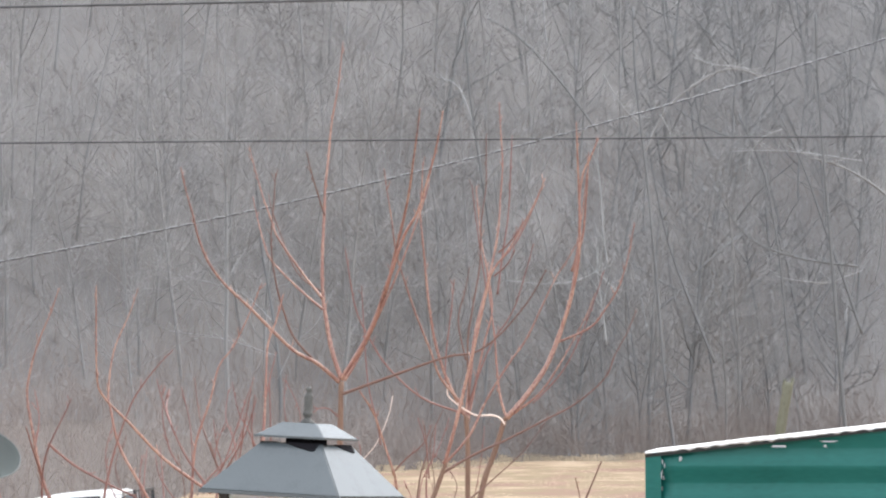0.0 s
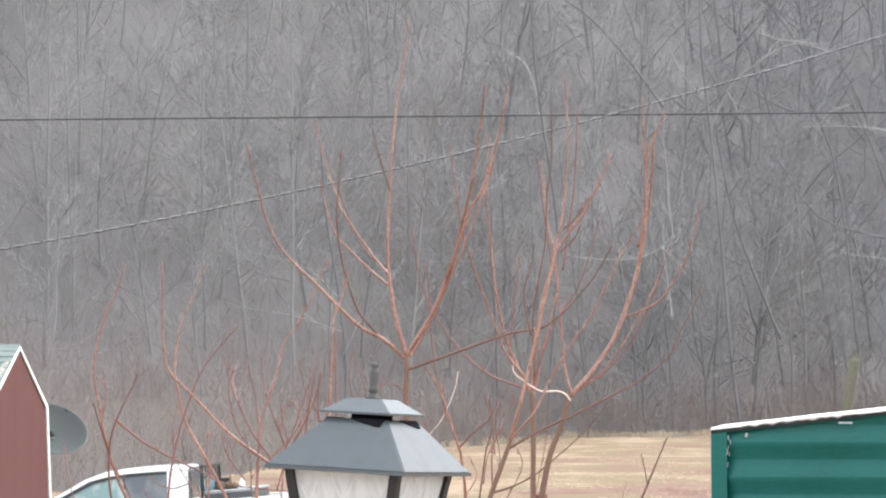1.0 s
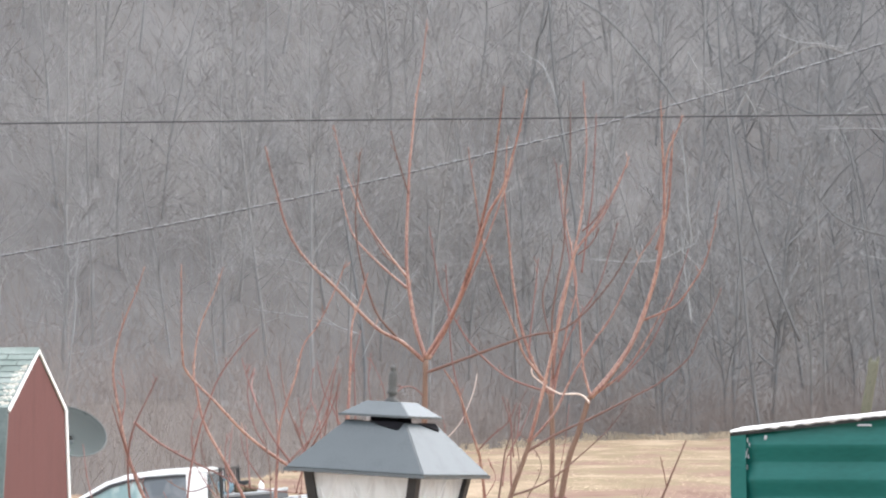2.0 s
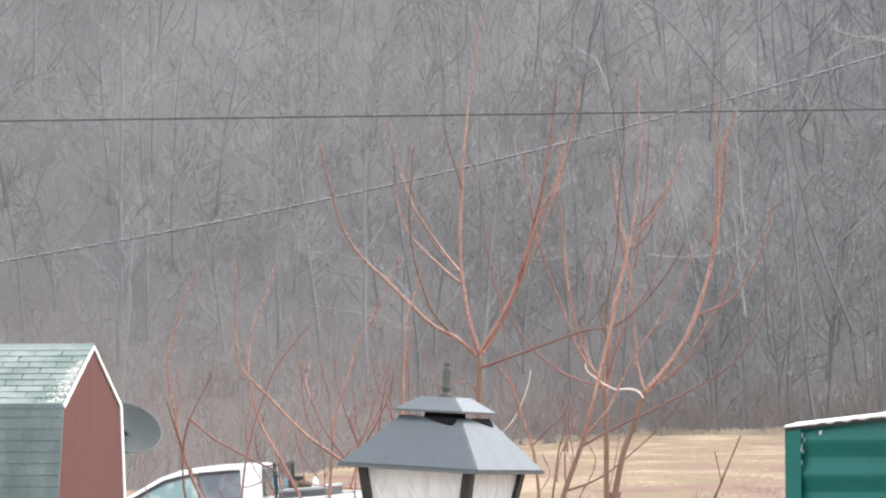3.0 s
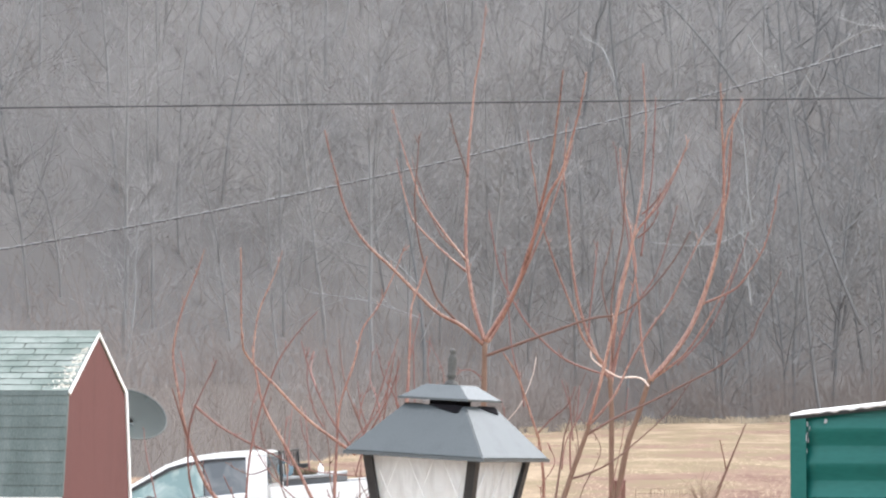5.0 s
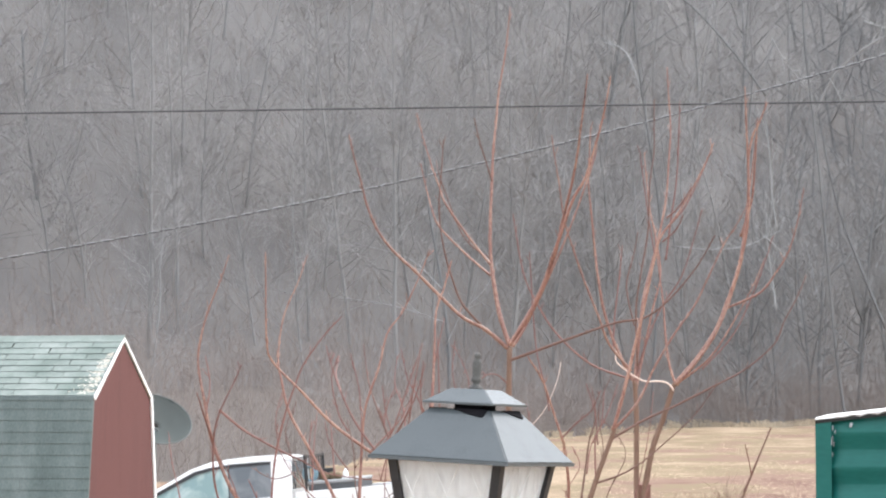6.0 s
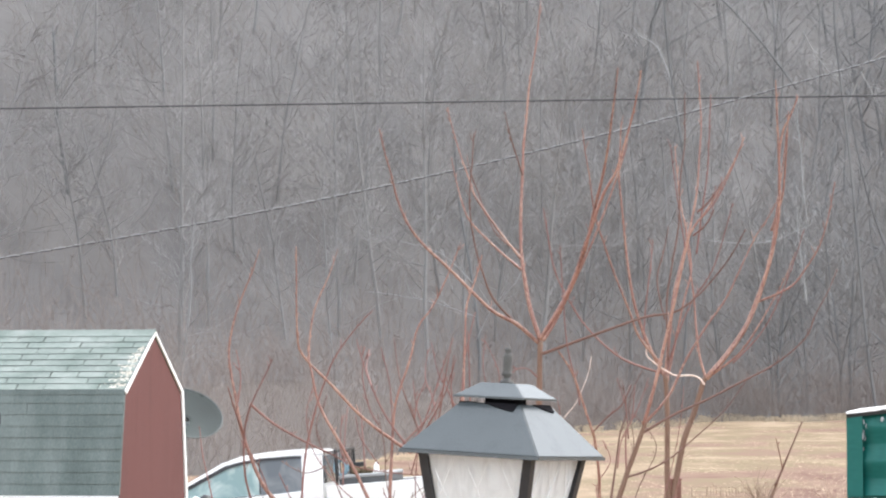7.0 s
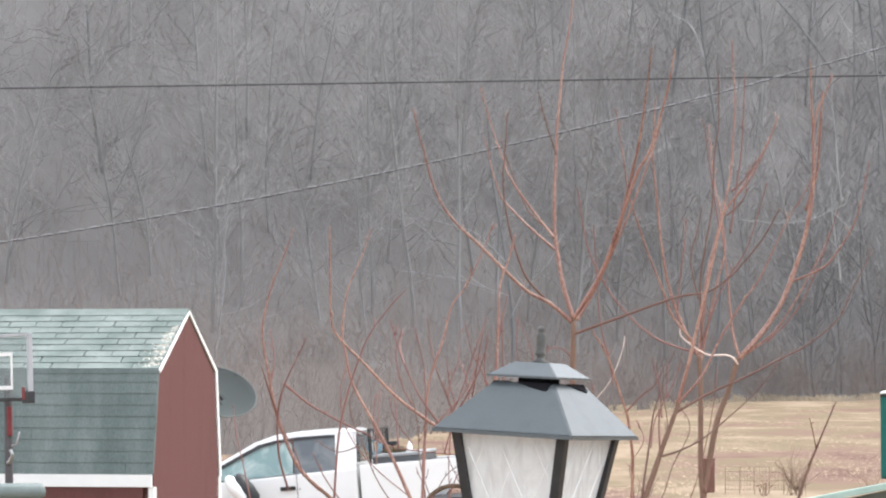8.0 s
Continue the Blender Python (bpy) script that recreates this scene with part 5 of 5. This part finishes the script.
        mirror = part("side_mirror", lathe([(0.06, -0.17), (0.115, -0.13), (0.13, 0.0), (0.115, 0.14), (0.06, 0.19)], 14), BLACK_PLASTIC, ob, "black towing mirror", m=pose(-1.57, s * (W + 0.28), 1.10, 0, -34, 0) @ Matrix.Diagonal((1.0, 1.2, 1.35, 1)), smooth=True)
        part("mirror_shell", lathe([(0.05, -0.165), (0.12, -0.12), (0.138, 0.0), (0.12, 0.13), (0.05, 0.185)], 14), TRUCK_WHITE, mirror, "white shell", m=pose(-0.09, s * 0.05, 0.05) @ Matrix.Diagonal((0.75, 0.95, 0.98, 1)), smooth=True)
        part("mirror_arm", box(-1.62, -1.55, min(s * W, s * (W + 0.2)), max(s * W, s * (W + 0.2)), 1.10, 1.14), BLACK_PLASTIC, ob)
        # bed side with wheel arch
        arch = [(1.36 + 0.46 * math.cos(a), 0.46 + 0.46 * math.sin(a)) for a in [math.pi * k / 12 for k in range(12, -1, -1)]]
        side = [(0.05, 1.30), (0.05, 0.46)] + arch + [(2.35, 0.46), (2.4, 0.6), (2.4, 1.30)]
        part("bed_side", prism(side, s * W - 0.03, s * W + 0.03, 0.012), TRUCK_WHITE, ob)
        part("bed_rail", box(0.05, 2.4, s * (W - 0.02) - 0.045, s * (W - 0.02) + 0.045, 1.295, 1.325, 0.01), TRUCK_WHITE, ob)
        lip = bmesh.new()
        add(lip, sweep([(1.36 + 0.475 * math.cos(a), s * (W + 0.025), 0.46 + 0.475 * math.sin(a)) for a in [math.pi * k / 10 for k in range(11)]], 0.035, 0.035, 6, 0, None, 2))
        part("wheel_arch_lip", lip, MUD, ob, "mud-caked wheel arch")
        for x in (-2.68, 1.36):
            wheel = part("wheel", lathe([(0.20, -0.11), (0.34, -0.12), (0.385, -0.08), (0.385, 0.08), (0.34, 0.12), (0.20, 0.11)], 28), RUBBER, ob, "black tyre", m=pose(x, s * (W - 0.11), 0.385, 90, 0, 0), smooth=True)
            part("rim", lathe([(0.20, -0.10), (0.19, -0.05), (0.06, -0.07), (0.05, 0.07), (0.19, 0.05), (0.20, 0.10)], 20), STEEL, wheel)
    part("windscreen", prism([(-2.60, 1.20), (-1.44, 1.75), (-1.42, 1.735), (-2.55, 1.20)], -W + 0.16, W - 0.16), CAR_GLASS, ob, "green-tinted glass")
    part("rear_screen", box(-0.03, -0.02, -W + 0.2, W - 0.2, 1.36, 1.76), TINTED_GLASS, ob)
    part("cab_back", box(-0.03, 0.0, -W + 0.02, W - 0.02, 1.27, 1.36), TRUCK_WHITE, ob)
    part("bed_floor", box(0.05, 2.4, -W + 0.03, W - 0.03, 0.72, 0.76), BLACK_PLASTIC, ob)
    part("bed_front", box(0.05, 0.09, -W + 0.03, W - 0.03, 0.76, 1.28), TRUCK_WHITE, ob)
    part("tailgate", box(2.36, 2.41, -W + 0.03, W - 0.03, 0.6, 1.30, 0.01), TRUCK_WHITE, ob)
    part("rear_bumper", box(2.42, 2.54, -W, W, 0.45, 0.62, 0.02), STEEL, ob)
    part("front_bumper", box(-3.88, -3.72, -W, W, 0.42, 0.66, 0.03), STEEL, ob)
    part("whip_antenna", sweep([(-1.50, W - 0.1, 1.2), (-1.47, W - 0.1, 1.7), (-1.43, W - 0.1, 2.12)], 0.011, 0.008, 5), FRAME_GREY, ob, "thin whip antenna")
    part("seat", box(-1.25, -1.05, -0.7, 0.7, 0.9, 1.55, 0.05), SEAT_CLOTH, ob, "grey cloth bench seat")
    part("dashboard", box(-2.05, -1.8, -0.75, 0.75, 1.05, 1.27, 0.04), BLACK_PLASTIC, ob)
    rack = part("headache_rack", box(0.19, 0.22, -W + 0.03, -W + 0.08, 1.3, 1.84, 0.006), BLACK_METAL, ob, "black cab guard")
    for a, b, c, d in ((W - 0.08, W - 0.03, 1.3, 1.84), (-W + 0.08, W - 0.08, 1.80, 1.83), (-W + 0.08, W - 0.08, 1.42, 1.46)):
        part("guard_bar", box(0.19, 0.22, a, b, c, d, 0.005), BLACK_METAL, rack)
    for k in range(7):
        y = -0.7 + k * 0.23
        part("guard_bar", box(0.198, 0.212, y - 0.012, y + 0.012, 1.46, 1.80), BLACK_METAL, rack)
    chest = part("toolbox", box(0.23, 0.92, -W + 0.06, W - 0.06, 1.30, 1.41, 0.02), TOOLBOX_GREY, ob, "dark grey plastic toolbox")
    part("toolbox_lid", box(0.225, 0.93, -W + 0.05, W - 0.05, 1.41, 1.455, 0.02), LID_GREY, chest, "pale grey lid")
    return ob


make_truck()


def make_truck_load():
    m = TRUCK @ pose(0, 0, -0.08)
    ob = thing("rope_coil", m @ pose(0.22, -0.66, 1.535), "coil of pale blue rope on the toolbox", "rope")
    for k in range(4):
        part("loop", sweep([(0.085 * math.cos(a) + 0.01 * k, 0.03 * k, 0.11 + 0.105 * math.sin(a)) for a in [2 * math.pi * i / 12 for i in range(13)]], 0.012, 0.012, 6, 0, None, 2), BLUE_PLASTIC, ob)
    rng = random.Random(3)
    bag = bmesh.new()
    for c, r in (((0.42, -0.5, 1.585), 0.07), ((0.53, -0.45, 1.58), 0.065), ((0.62, -0.48, 1.575), 0.055)):
        t = bmesh.new()
        bmesh.ops.create_icosphere(t, subdivisions=3, radius=r)
        for v in t.verts:
            v.co *= 1 + 0.25 * noise.noise(v.co * 14 + Vector(c))
        add(bag, t, Matrix.Translation(c))
    sack = part("sack", bag, BURLAP, None, "lumpy brown sack on the truck toolbox", smooth=True)
    sack.matrix_world = m @ pose(0, 0, 0)
    tagged(sack, "", "sack")
    jug = part("jug", lathe([(0.05, 0), (0.055, 0.02), (0.055, 0.13), (0.03, 0.17), (0.018, 0.18), (0.018, 0.21)], 14), WHITE_TRIM, None, "small white plastic jug on the toolbox", smooth=True)
    jug.matrix_world = m @ pose(0.73, -0.5, 1.535) @ Matrix.Scale(0.72, 4)
    tagged(jug, "", "jug")
    crate = part("crate", box(0.30, 0.52, -0.30, -0.08, 1.536, 1.70, 0.01), BLACK_PLASTIC, None, "black plastic crate on the truck toolbox")
    crate.matrix_world = m
    tagged(crate, "", "crate")


make_truck_load()


# ---- satellite dish behind the shed ----
def make_dish():
    ob = thing("satellite_dish", pose(-5.25, 48, ground_height(-5.25, 48)), "large grey-green satellite dish on a pole", "satellite dish")
    part("pole", lathe([(0.05, 0), (0.05, 2.02)], 14), DISH_MESH, ob, smooth=True)
    bm = bmesh.new()
    rings = []
    for i in range(1, 9):
        r = 0.62 * i / 8
        rings.append([bm.verts.new((r * math.cos(2 * math.pi * k / 40), r * math.sin(2 * math.pi * k / 40), 0.42 * r * r)) for k in range(40)])
    bm.faces.new(rings[0])
    for a, b in zip(rings, rings[1:]):
        for k in range(40):
            j = (k + 1) % 40
            bm.faces.new((a[k], a[j], b[j], b[k]))
    bmesh.ops.solidify(bm, geom=bm.faces[:], thickness=0.02)
    tilt = pose(0, 0, 2.23, 42, 6, 20)
    bowl = part("reflector", bm, DISH_SCREEN, ob, "perforated mesh reflector", m=tilt, smooth=True)
    part("rim_ring", sweep([(0.625 * math.cos(a), 0.625 * math.sin(a), 0.165) for a in [2 * math.pi * i / 32 for i in range(33)]], 0.012, 0.012, 6, 0, None, 2), DISH_MESH, bowl)
    part("mount", box(-0.09, 0.09, -0.09, 0.09, 2.0, 2.2, 0.02), DISH_MESH, ob)


make_dish()


# ---- basketball hoop ----
def make_hoop():
    ob = thing("basketball_hoop", pose(-5.225, 28.4, ground_height(-5, 28.4) - 0.0, 0, -1.5, 0), "portable basketball hoop with clear backboard and red pads", "basketball hoop")
    part("pole", sweep([(0, 0.12, 0), (0, 0.12, 1.3), (0.01, 0.12, 2.4)], 0.045, 0.04, 10), GREY_POLE, ob, "dark grey steel pole", smooth=True)
    part("base", box(-0.4, 0.4, -0.1, 0.8, 0, 0.14, 0.05), BLACK_PLASTIC, ob)
    part("pole_sleeve", box(0.0, 0.05, 0.05, 0.10, 1.80, 2.10, 0.01), RED_PLASTIC, ob, "faded red plastic sleeve")
    board = part("backboard", box(-0.56, 0.56, -0.008, 0.008, 2.43, 3.06), ACRYLIC, ob, "clear acrylic backboard", m=pose(0, 0, -0.247, 0, 0, -54))
    board.visible_shadow = False
    for x0, x1, z0, z1, mat in ((-0.6, 0.6, 3.055, 3.085, FRAME_GREY), (-0.6, 0.6, 2.40, 2.44, BLACK_PLASTIC), (-0.6, -0.565, 2.44, 3.055, FRAME_GREY), (0.565, 0.6, 2.44, 3.055, FRAME_GREY)):
        part("frame_bar", box(x0, x1, -0.025, 0.025, z0, z1, 0.006), mat, board)
    for x0, x1, z0, z1 in ((-0.2, 0.2, 2.86, 2.90), (-0.2, 0.2, 2.52, 2.56), (-0.2, -0.16, 2.56, 2.86), (0.16, 0.2, 2.56, 2.86)):
        part("target_line", box(x0, x1, -0.012, -0.0085, z0, z1), WHITE_TRIM, board)
    for s in (-1, 1):
        part("corner_pad", box(s * 0.53 - 0.085, s * 0.53 + 0.085, -0.035, 0.035, 2.38, 2.50, 0.012), BLACK_PLASTIC, board)
        part("pad_face", box(s * 0.50 - 0.035, s * 0.50 + 0.035, -0.042, -0.034, 2.42, 2.54, 0.003), RED_PLASTIC, board, "red corner pad")
    part("rim", sweep([(0.23 * math.cos(a), -0.32 + 0.23 * math.sin(a), 2.5) for a in [2 * math.pi * i / 24 for i in range(25)]], 0.009, 0.009, 6, 0, None, 2), RED_PLASTIC, board)
    part("crank", sweep([(0.04, 0.08, 1.70), (0.10, 0.03, 1.72), (0.13, 0.03, 1.84)], 0.012, 0.010, 6), STEEL, ob, "bent steel crank handle", smooth=True)
    part("crank", sweep([(0.0, 0.07, 1.52), (0.05, 0.04, 1.60), (0.03, 0.04, 1.66)], 0.022, 0.018, 6), STEEL, ob, smooth=True)


make_hoop()


def make_bin():
    ob = thing("wheeled_bin", pose(-4.96, 27.2, ground_height(-4.8, 27.2), 0, 0, 12), "green plastic bin with domed grey lid", "bin")
    body = frustum(0.42, 0.06, 0.52, 1.2)
    bmesh.ops.bevel(body, geom=body.edges[:], offset=0.03, segments=3, affect="EDGES")
    part("body", body, GREEN_PLASTIC, ob)
    lid = box(-0.29, 0.29, -0.29, 0.29, 1.2, 1.335, 0.06)
    part("lid", lid, GREY_PLASTIC, ob, "grey domed lid", smooth=True)
    part("handle", sweep([(-0.25, 0.30, 1.2), (-0.25, 0.36, 1.24), (0.25, 0.36, 1.24), (0.25, 0.30, 1.2)], 0.016, 0.016, 7), GREEN_PLASTIC, ob)
    for s in (-1, 1):
        part("wheel", lathe([(0.04, -0.025), (0.10, -0.025), (0.10, 0.025), (0.04, 0.025)], 18), RUBBER, ob, m=pose(s * 0.2, 0.22, 0.10, 0, 90, 0))


make_bin()


# ---- green metal carport ----
def make_carport():
    """Origin at the near corner of the gable panel; x to the right along the gable, y away."""
    ob = thing("carport", pose(2.915, 23.0, 0, 0, 0, -9), "green ribbed steel carport with white glare along the roof edge", "carport")
    base, slope, wide, deep = 1.32, math.tan(radians(6.2)), 5.2, 4.0
    top = 1.985
    rng = random.Random(14)
    pitch, prof = 0.285, ((0.0, 0.0), (0.015, -0.002), (0.06, -0.016), (0.11, -0.033), (0.145, -0.043), (0.158, -0.042), (0.22, -0.020))
    bm = bmesh.new()
    zs = []
    z = base - 0.157
    while z < top + slope * wide / 2 + 0.02:
        zs += [(max(base, z + a), b) for a, b in prof]
        z += pitch
    n = 40
    cols = []
    for i in range(n + 1):
        x = 0.12 + (wide - 0.24) * i / n
        lim = top + slope * min(x, wide - x) - 0.01
        cols.append([bm.verts.new((x, b, min(zz, lim))) for zz, b in zs])
    for a, b in zip(cols, cols[1:]):
        for k in range(len(zs) - 1):
            if abs(a[k].co.z - a[k + 1].co.z) > 1e-4 or abs(b[k].co.z - b[k + 1].co.z) > 1e-4:
                bm.faces.new((a[k], b[k], b[k + 1], a[k + 1]))
    bmesh.ops.remove_doubles(bm, verts=bm.verts[:], dist=1e-5)
    bmesh.ops.solidify(bm, geom=bm.faces[:], thickness=0.004)
    part("gable_panel", bm, GREEN_METAL, ob, "green ribbed steel gable panel", smooth=True)
    for x in (0.0, wide - 0.13):
        part("corner_trim", box(x, x + 0.13, -0.055, -0.043, base - 0.01, top - 0.005, 0.003), GREEN_METAL, ob)
        part("corner_return", box(x + (0.0 if x < 1 else 0.126), x + (0.004 if x < 1 else 0.13), -0.043, 0.12, base - 0.01, top - 0.01), GREEN_METAL, ob)
    part("sill_rail", box(0.0, wide, 0.006, 0.06, base - 0.03, base - 0.002, 0.004), GREEN_METAL, ob)
    for s in (0, 1):
        a, b = (0, wide / 2) if s == 0 else (wide, wide / 2)
        za, zb = top, top + slope * wide / 2
        part("roof_sheet", prism([(a, za + 0.012), (b, zb + 0.018), (b, zb + 0.005), (a, za)], -0.045, deep), GLARE_WHITE, ob, "roof sheet coloured white for sky glare")
        # ragged white strip along the roof edge, standing for sky glare
        bm = bmesh.new()
        n = 120
        rings = []
        for i in range(n + 1):
            f = i / n
            x = a + (b - a) * f
            zc = za + (zb - za) * f
            up = 0.010 + 0.012 * noise.noise(Vector((x * 13, 1, s))) + 0.012 * noise.noise(Vector((x * 2.3, 4, s))) + 0.02 * math.exp(-((x - 0.75) / 0.35) ** 2)
            dn = -0.006 + 0.018 * noise.noise(Vector((x * 15, 7, s)))
            if f < 0.06:
                up *= 0.5 + f * 8
            fr = -0.064 + 0.012 * noise.noise(Vector((x * 11, 3, s)))
            rings.append([bm.verts.new(c) for c in ((x, fr, zc + dn), (x, fr - 0.006, zc + (up + dn) / 2), (x, fr + 0.01, zc + up), (x, 0.10, zc + up * 0.8 + 0.012), (x, 0.10, zc + 0.013), (x, -0.046, zc + 0.0))])
        for p, q in zip(rings, rings[1:]):
            for k in range(6):
                j = (k + 1) % 6
                bm.faces.new((p[k], q[k], q[j], p[j]))
        bm.faces.new(rings[0])
        bm.faces.new(rings[-1][::-1])
        bmesh.ops.recalc_face_normals(bm, faces=bm.faces[:])
        part("edge_glare", bm, GLARE_WHITE, ob, "ragged white strip for glare on the roof edge", smooth=True)
        # added dark strip that draws the shadow line below the roof edge
        part("shadow_gap_strip", prism([(a, za - 0.034), (b, zb - 0.028), (b, zb - 0.002), (a, za - 0.006)], -0.060, -0.054), SHADOW_GAP_DARK, ob, "dark strip for the shadow gap under the roof edge")
    # flakes and scrapes on the panel
    for x, z, w, h in ((0.28, -0.05, 0.02, 0.028), (0.138, -0.075, 0.006, 0.035), (0.156, -0.115, 0.004, 0.04), (0.139, -0.145, 0.004, 0.025), (0.129, -0.195, 0.007, 0.045), (0.147, -0.205, 0.004, 0.03), (0.160, -0.09, 0.003, 0.02), (0.134, -0.29, 0.006, 0.03), (1.05, 0.062, 0.09, 0.014), (1.45, 0.100, 0.10, 0.010), (1.46, 0.06, 0.018, 0.016), (2.0, 0.17, 0.03, 0.010)):
        t = box(x, x + w, -0.060, -0.050, top + z - 0.01, top + z - 0.01 + h)
        for v in t.verts:
            v.co.x += rng.uniform(-0.3, 0.3) * w
            v.co.z += rng.uniform(-0.3, 0.3) * h
        part("paint_flake", t, FRAME_GREY, ob)
    for x in (0.35, wide - 0.35):
        for y in (0.08, deep - 0.1):
            part("leg", box(x - 0.03, x + 0.03, y, y + 0.06, ground_height(3, 23) - 0.03, top + slope * 0.3), DULL_GREEN, ob)


make_carport()


def make_low_roof():
    ob = thing("low_shed", pose(2.08, 21.0, 0), "low green metal shed with pale green roof edge", "shed")
    z0, k = 1.215, 0.20
    part("roof", prism([(0.0, z0 - 0.03), (0.8, z0 + 0.8 * k - 0.03), (0.8, z0 + 0.8 * k - 0.05), (0, z0 - 0.05)], 0.02, 0.07), DULL_GREEN, ob, "dull green sheet roof")
    part("roof_edge", prism([(-0.02, z0), (0.8, z0 + 0.8 * k), (0.8, z0 + 0.8 * k - 0.05), (-0.02, z0 - 0.05)], -0.03, 0.02, 0.006), PALE_GREEN, ob, "pale green edge strip")
    g = ground_height(3, 21) - 0.05
    part("front_wall", prism([(0.1, g), (0.75, g), (0.75, z0 + 0.75 * k - 0.06), (0.1, z0 - 0.045)], 0.04, 0.08), DULL_GREEN, ob)
    part("rear_wall", prism([(0.1, g), (0.75, g), (0.75, z0 + 0.75 * k - 0.3), (0.1, z0 - 0.3)], 1.0, 1.04), DULL_GREEN, ob)


make_low_roof()


# ---- old mossy pole, field clutter ----
def make_old_pole():
    rng = random.Random(6)
    g = ground_height(4.85, 30)
    ob = thing("old_pole", pose(4.86, 30, g, 0, 9.3, 0), "short weathered mossy wooden pole with a broken top", "pole")
    h = 2.72 - g
    part("shaft", sweep([(-0.02, 0, -0.1), (0, 0, h * 0.4), (0.0, 0, h * 0.8), (0.01, 0, h)], 0.066, 0.052, 12, 0.06, rng, 8), WEATHERED, ob, smooth=True)
    part("splinter", sweep([(0.03, 0, h - 0.08), (0.045, 0, h + 0.02), (0.05, 0, h + 0.06)], 0.035, 0.01, 6, 0.1, rng, 3), WEATHERED, ob)
    part("splinter", sweep([(-0.03, 0, h - 0.08), (-0.035, 0, h), (-0.03, 0, h + 0.03)], 0.03, 0.012, 6, 0.1, rng, 3), WEATHERED, ob)


make_old_pole()


def make_field_clutter():
    g = ground_height(4.1, 62)
    ob = thing("field_post", pose(4.08, 62, g), "short rusty brown square post in the field", "post")
    part("shaft", box(-0.12, 0.12, -0.1, 0.1, -0.05, 0.72, 0.015), RUST, ob)
    part("cap", box(-0.135, 0.135, -0.115, 0.115, 0.72, 0.75, 0.01), RUST, ob)
    fence = thing("wire_fence", pose(4.4, 61.5, g), "low tan wire garden fence among dry weeds", "fence")
    for k in range(6):
        part("stake", lathe([(0.010, -0.05), (0.010, 0.56), (0.006, 0.58)], 8), DRY_STALK, fence, m=pose(k * 0.32, 0.05 * math.sin(k * 2), 0, 0, 2 * math.sin(k * 3), 0))
    for k in range(6):
        part("wire", sweep([(0, 0, 0.08 + 0.1 * k), (0.8, 0.05, 0.075 + 0.1 * k), (1.6, 0.0, 0.08 + 0.1 * k)], 0.005, 0.005, 4), DRY_STALK, fence)
    for k in range(24):
        part("wire", sweep([(k * 0.068, 0.02, 0.06), (k * 0.068 + 0.01, 0.03, 0.3), (k * 0.068, 0.02, 0.60)], 0.004, 0.004, 4), DRY_STALK, fence)
    rng = np.random.RandomState(31)
    for x, y, n, h in ((5.9, 61.0, 26, 0.9), (5.2, 60.6, 14, 0.6), (7.6, 61.5, 10, 0.8), (2.6, 60, 16, 0.7), (-1.2, 60, 14, 0.8), (8.6, 62, 9, 0.9)):
        tubes = Tubes()
        for i in range(n):
            a = rng.uniform(0, 2 * np.pi)
            pts, d = bent(rng, (rng.normal(0, 0.08), rng.normal(0, 0.08), -0.03), (0.4 * math.cos(a), 0.4 * math.sin(a), 1), h * rng.uniform(0.5, 1.1), 3, 0.18, 0)
            tubes.tube(pts, (0.009, 0.008, 0.006, 0.004), 4)
            for s in range(3):
                e = d + rng.normal(0, 0.6, 3)
                p2, _ = bent(rng, pts[1 + s % 3], e / np.linalg.norm(e), h * 0.35, 2, 0.15, 0.05)
                tubes.tube(p2, (0.006, 0.005, 0.004), 3)
        weed = new("dry_weed", tubes.mesh("dry_weed", DRY_STALK))
        weed.matrix_world = pose(x, y, ground_height(x, y))
        tagged(weed, "dry brown leafless weed clump in the field", "weed", "dry weeds in the field")


make_field_clutter()


# ---- overhead cables ----
def make_cables():
    def span(p, q, sag, n=40):
        return [(p[0] + (q[0] - p[0]) * i / n, p[1] + (q[1] - p[1]) * i / n, p[2] + (q[2] - p[2]) * i / n - sag * 4 * (i / n) * (1 - i / n)) for i in range(n + 1)]

    for p, q, sag, r in (((-30, 30, 4.96), (30, 30, 5.64), 0.02, 0.0095), ((-30, 32, 6.30), (30, 32, 7.94), 0.02, 0.013)):
        bm = sweep(span(p, q, sag), r, r, 6, 0, None, 1)
        c = part("overhead_cable", bm, CABLE_DARK, None, "single dark overhead cable", smooth=True)
        tagged(c, "", "cable", "overhead cables")
    ob = thing("twisted_service_cable", Matrix(), "twisted grey aluminium service cable overhead", "cable", "overhead cables")
    line = span((-12.0, 25, 2.69), (12.0, 25, 8.25), 1.25, 60)
    fine = []
    for a, b in zip(line, line[1:]):
        for k in range(20):
            fine.append(Vector(a).lerp(Vector(b), k / 20))
    for ph, mat, r, amp, lift in ((0.0, CABLE_LIGHT, 0.0048, 0.0042, 0.0045), (1.6, CABLE_DARK, 0.0052, 0.0020, -0.0030), (4.0, CABLE_GREY, 0.0050, 0.0025, 0.0)):
        pts = [p + Vector((0, math.cos(i * 0.9 + ph) * amp, lift + math.sin(i * 0.9 + ph) * amp)) for i, p in enumerate(fine)]
        part("strand", sweep(pts, r, r, 5, 0, None, 1), mat, ob, smooth=True)



make_cables()
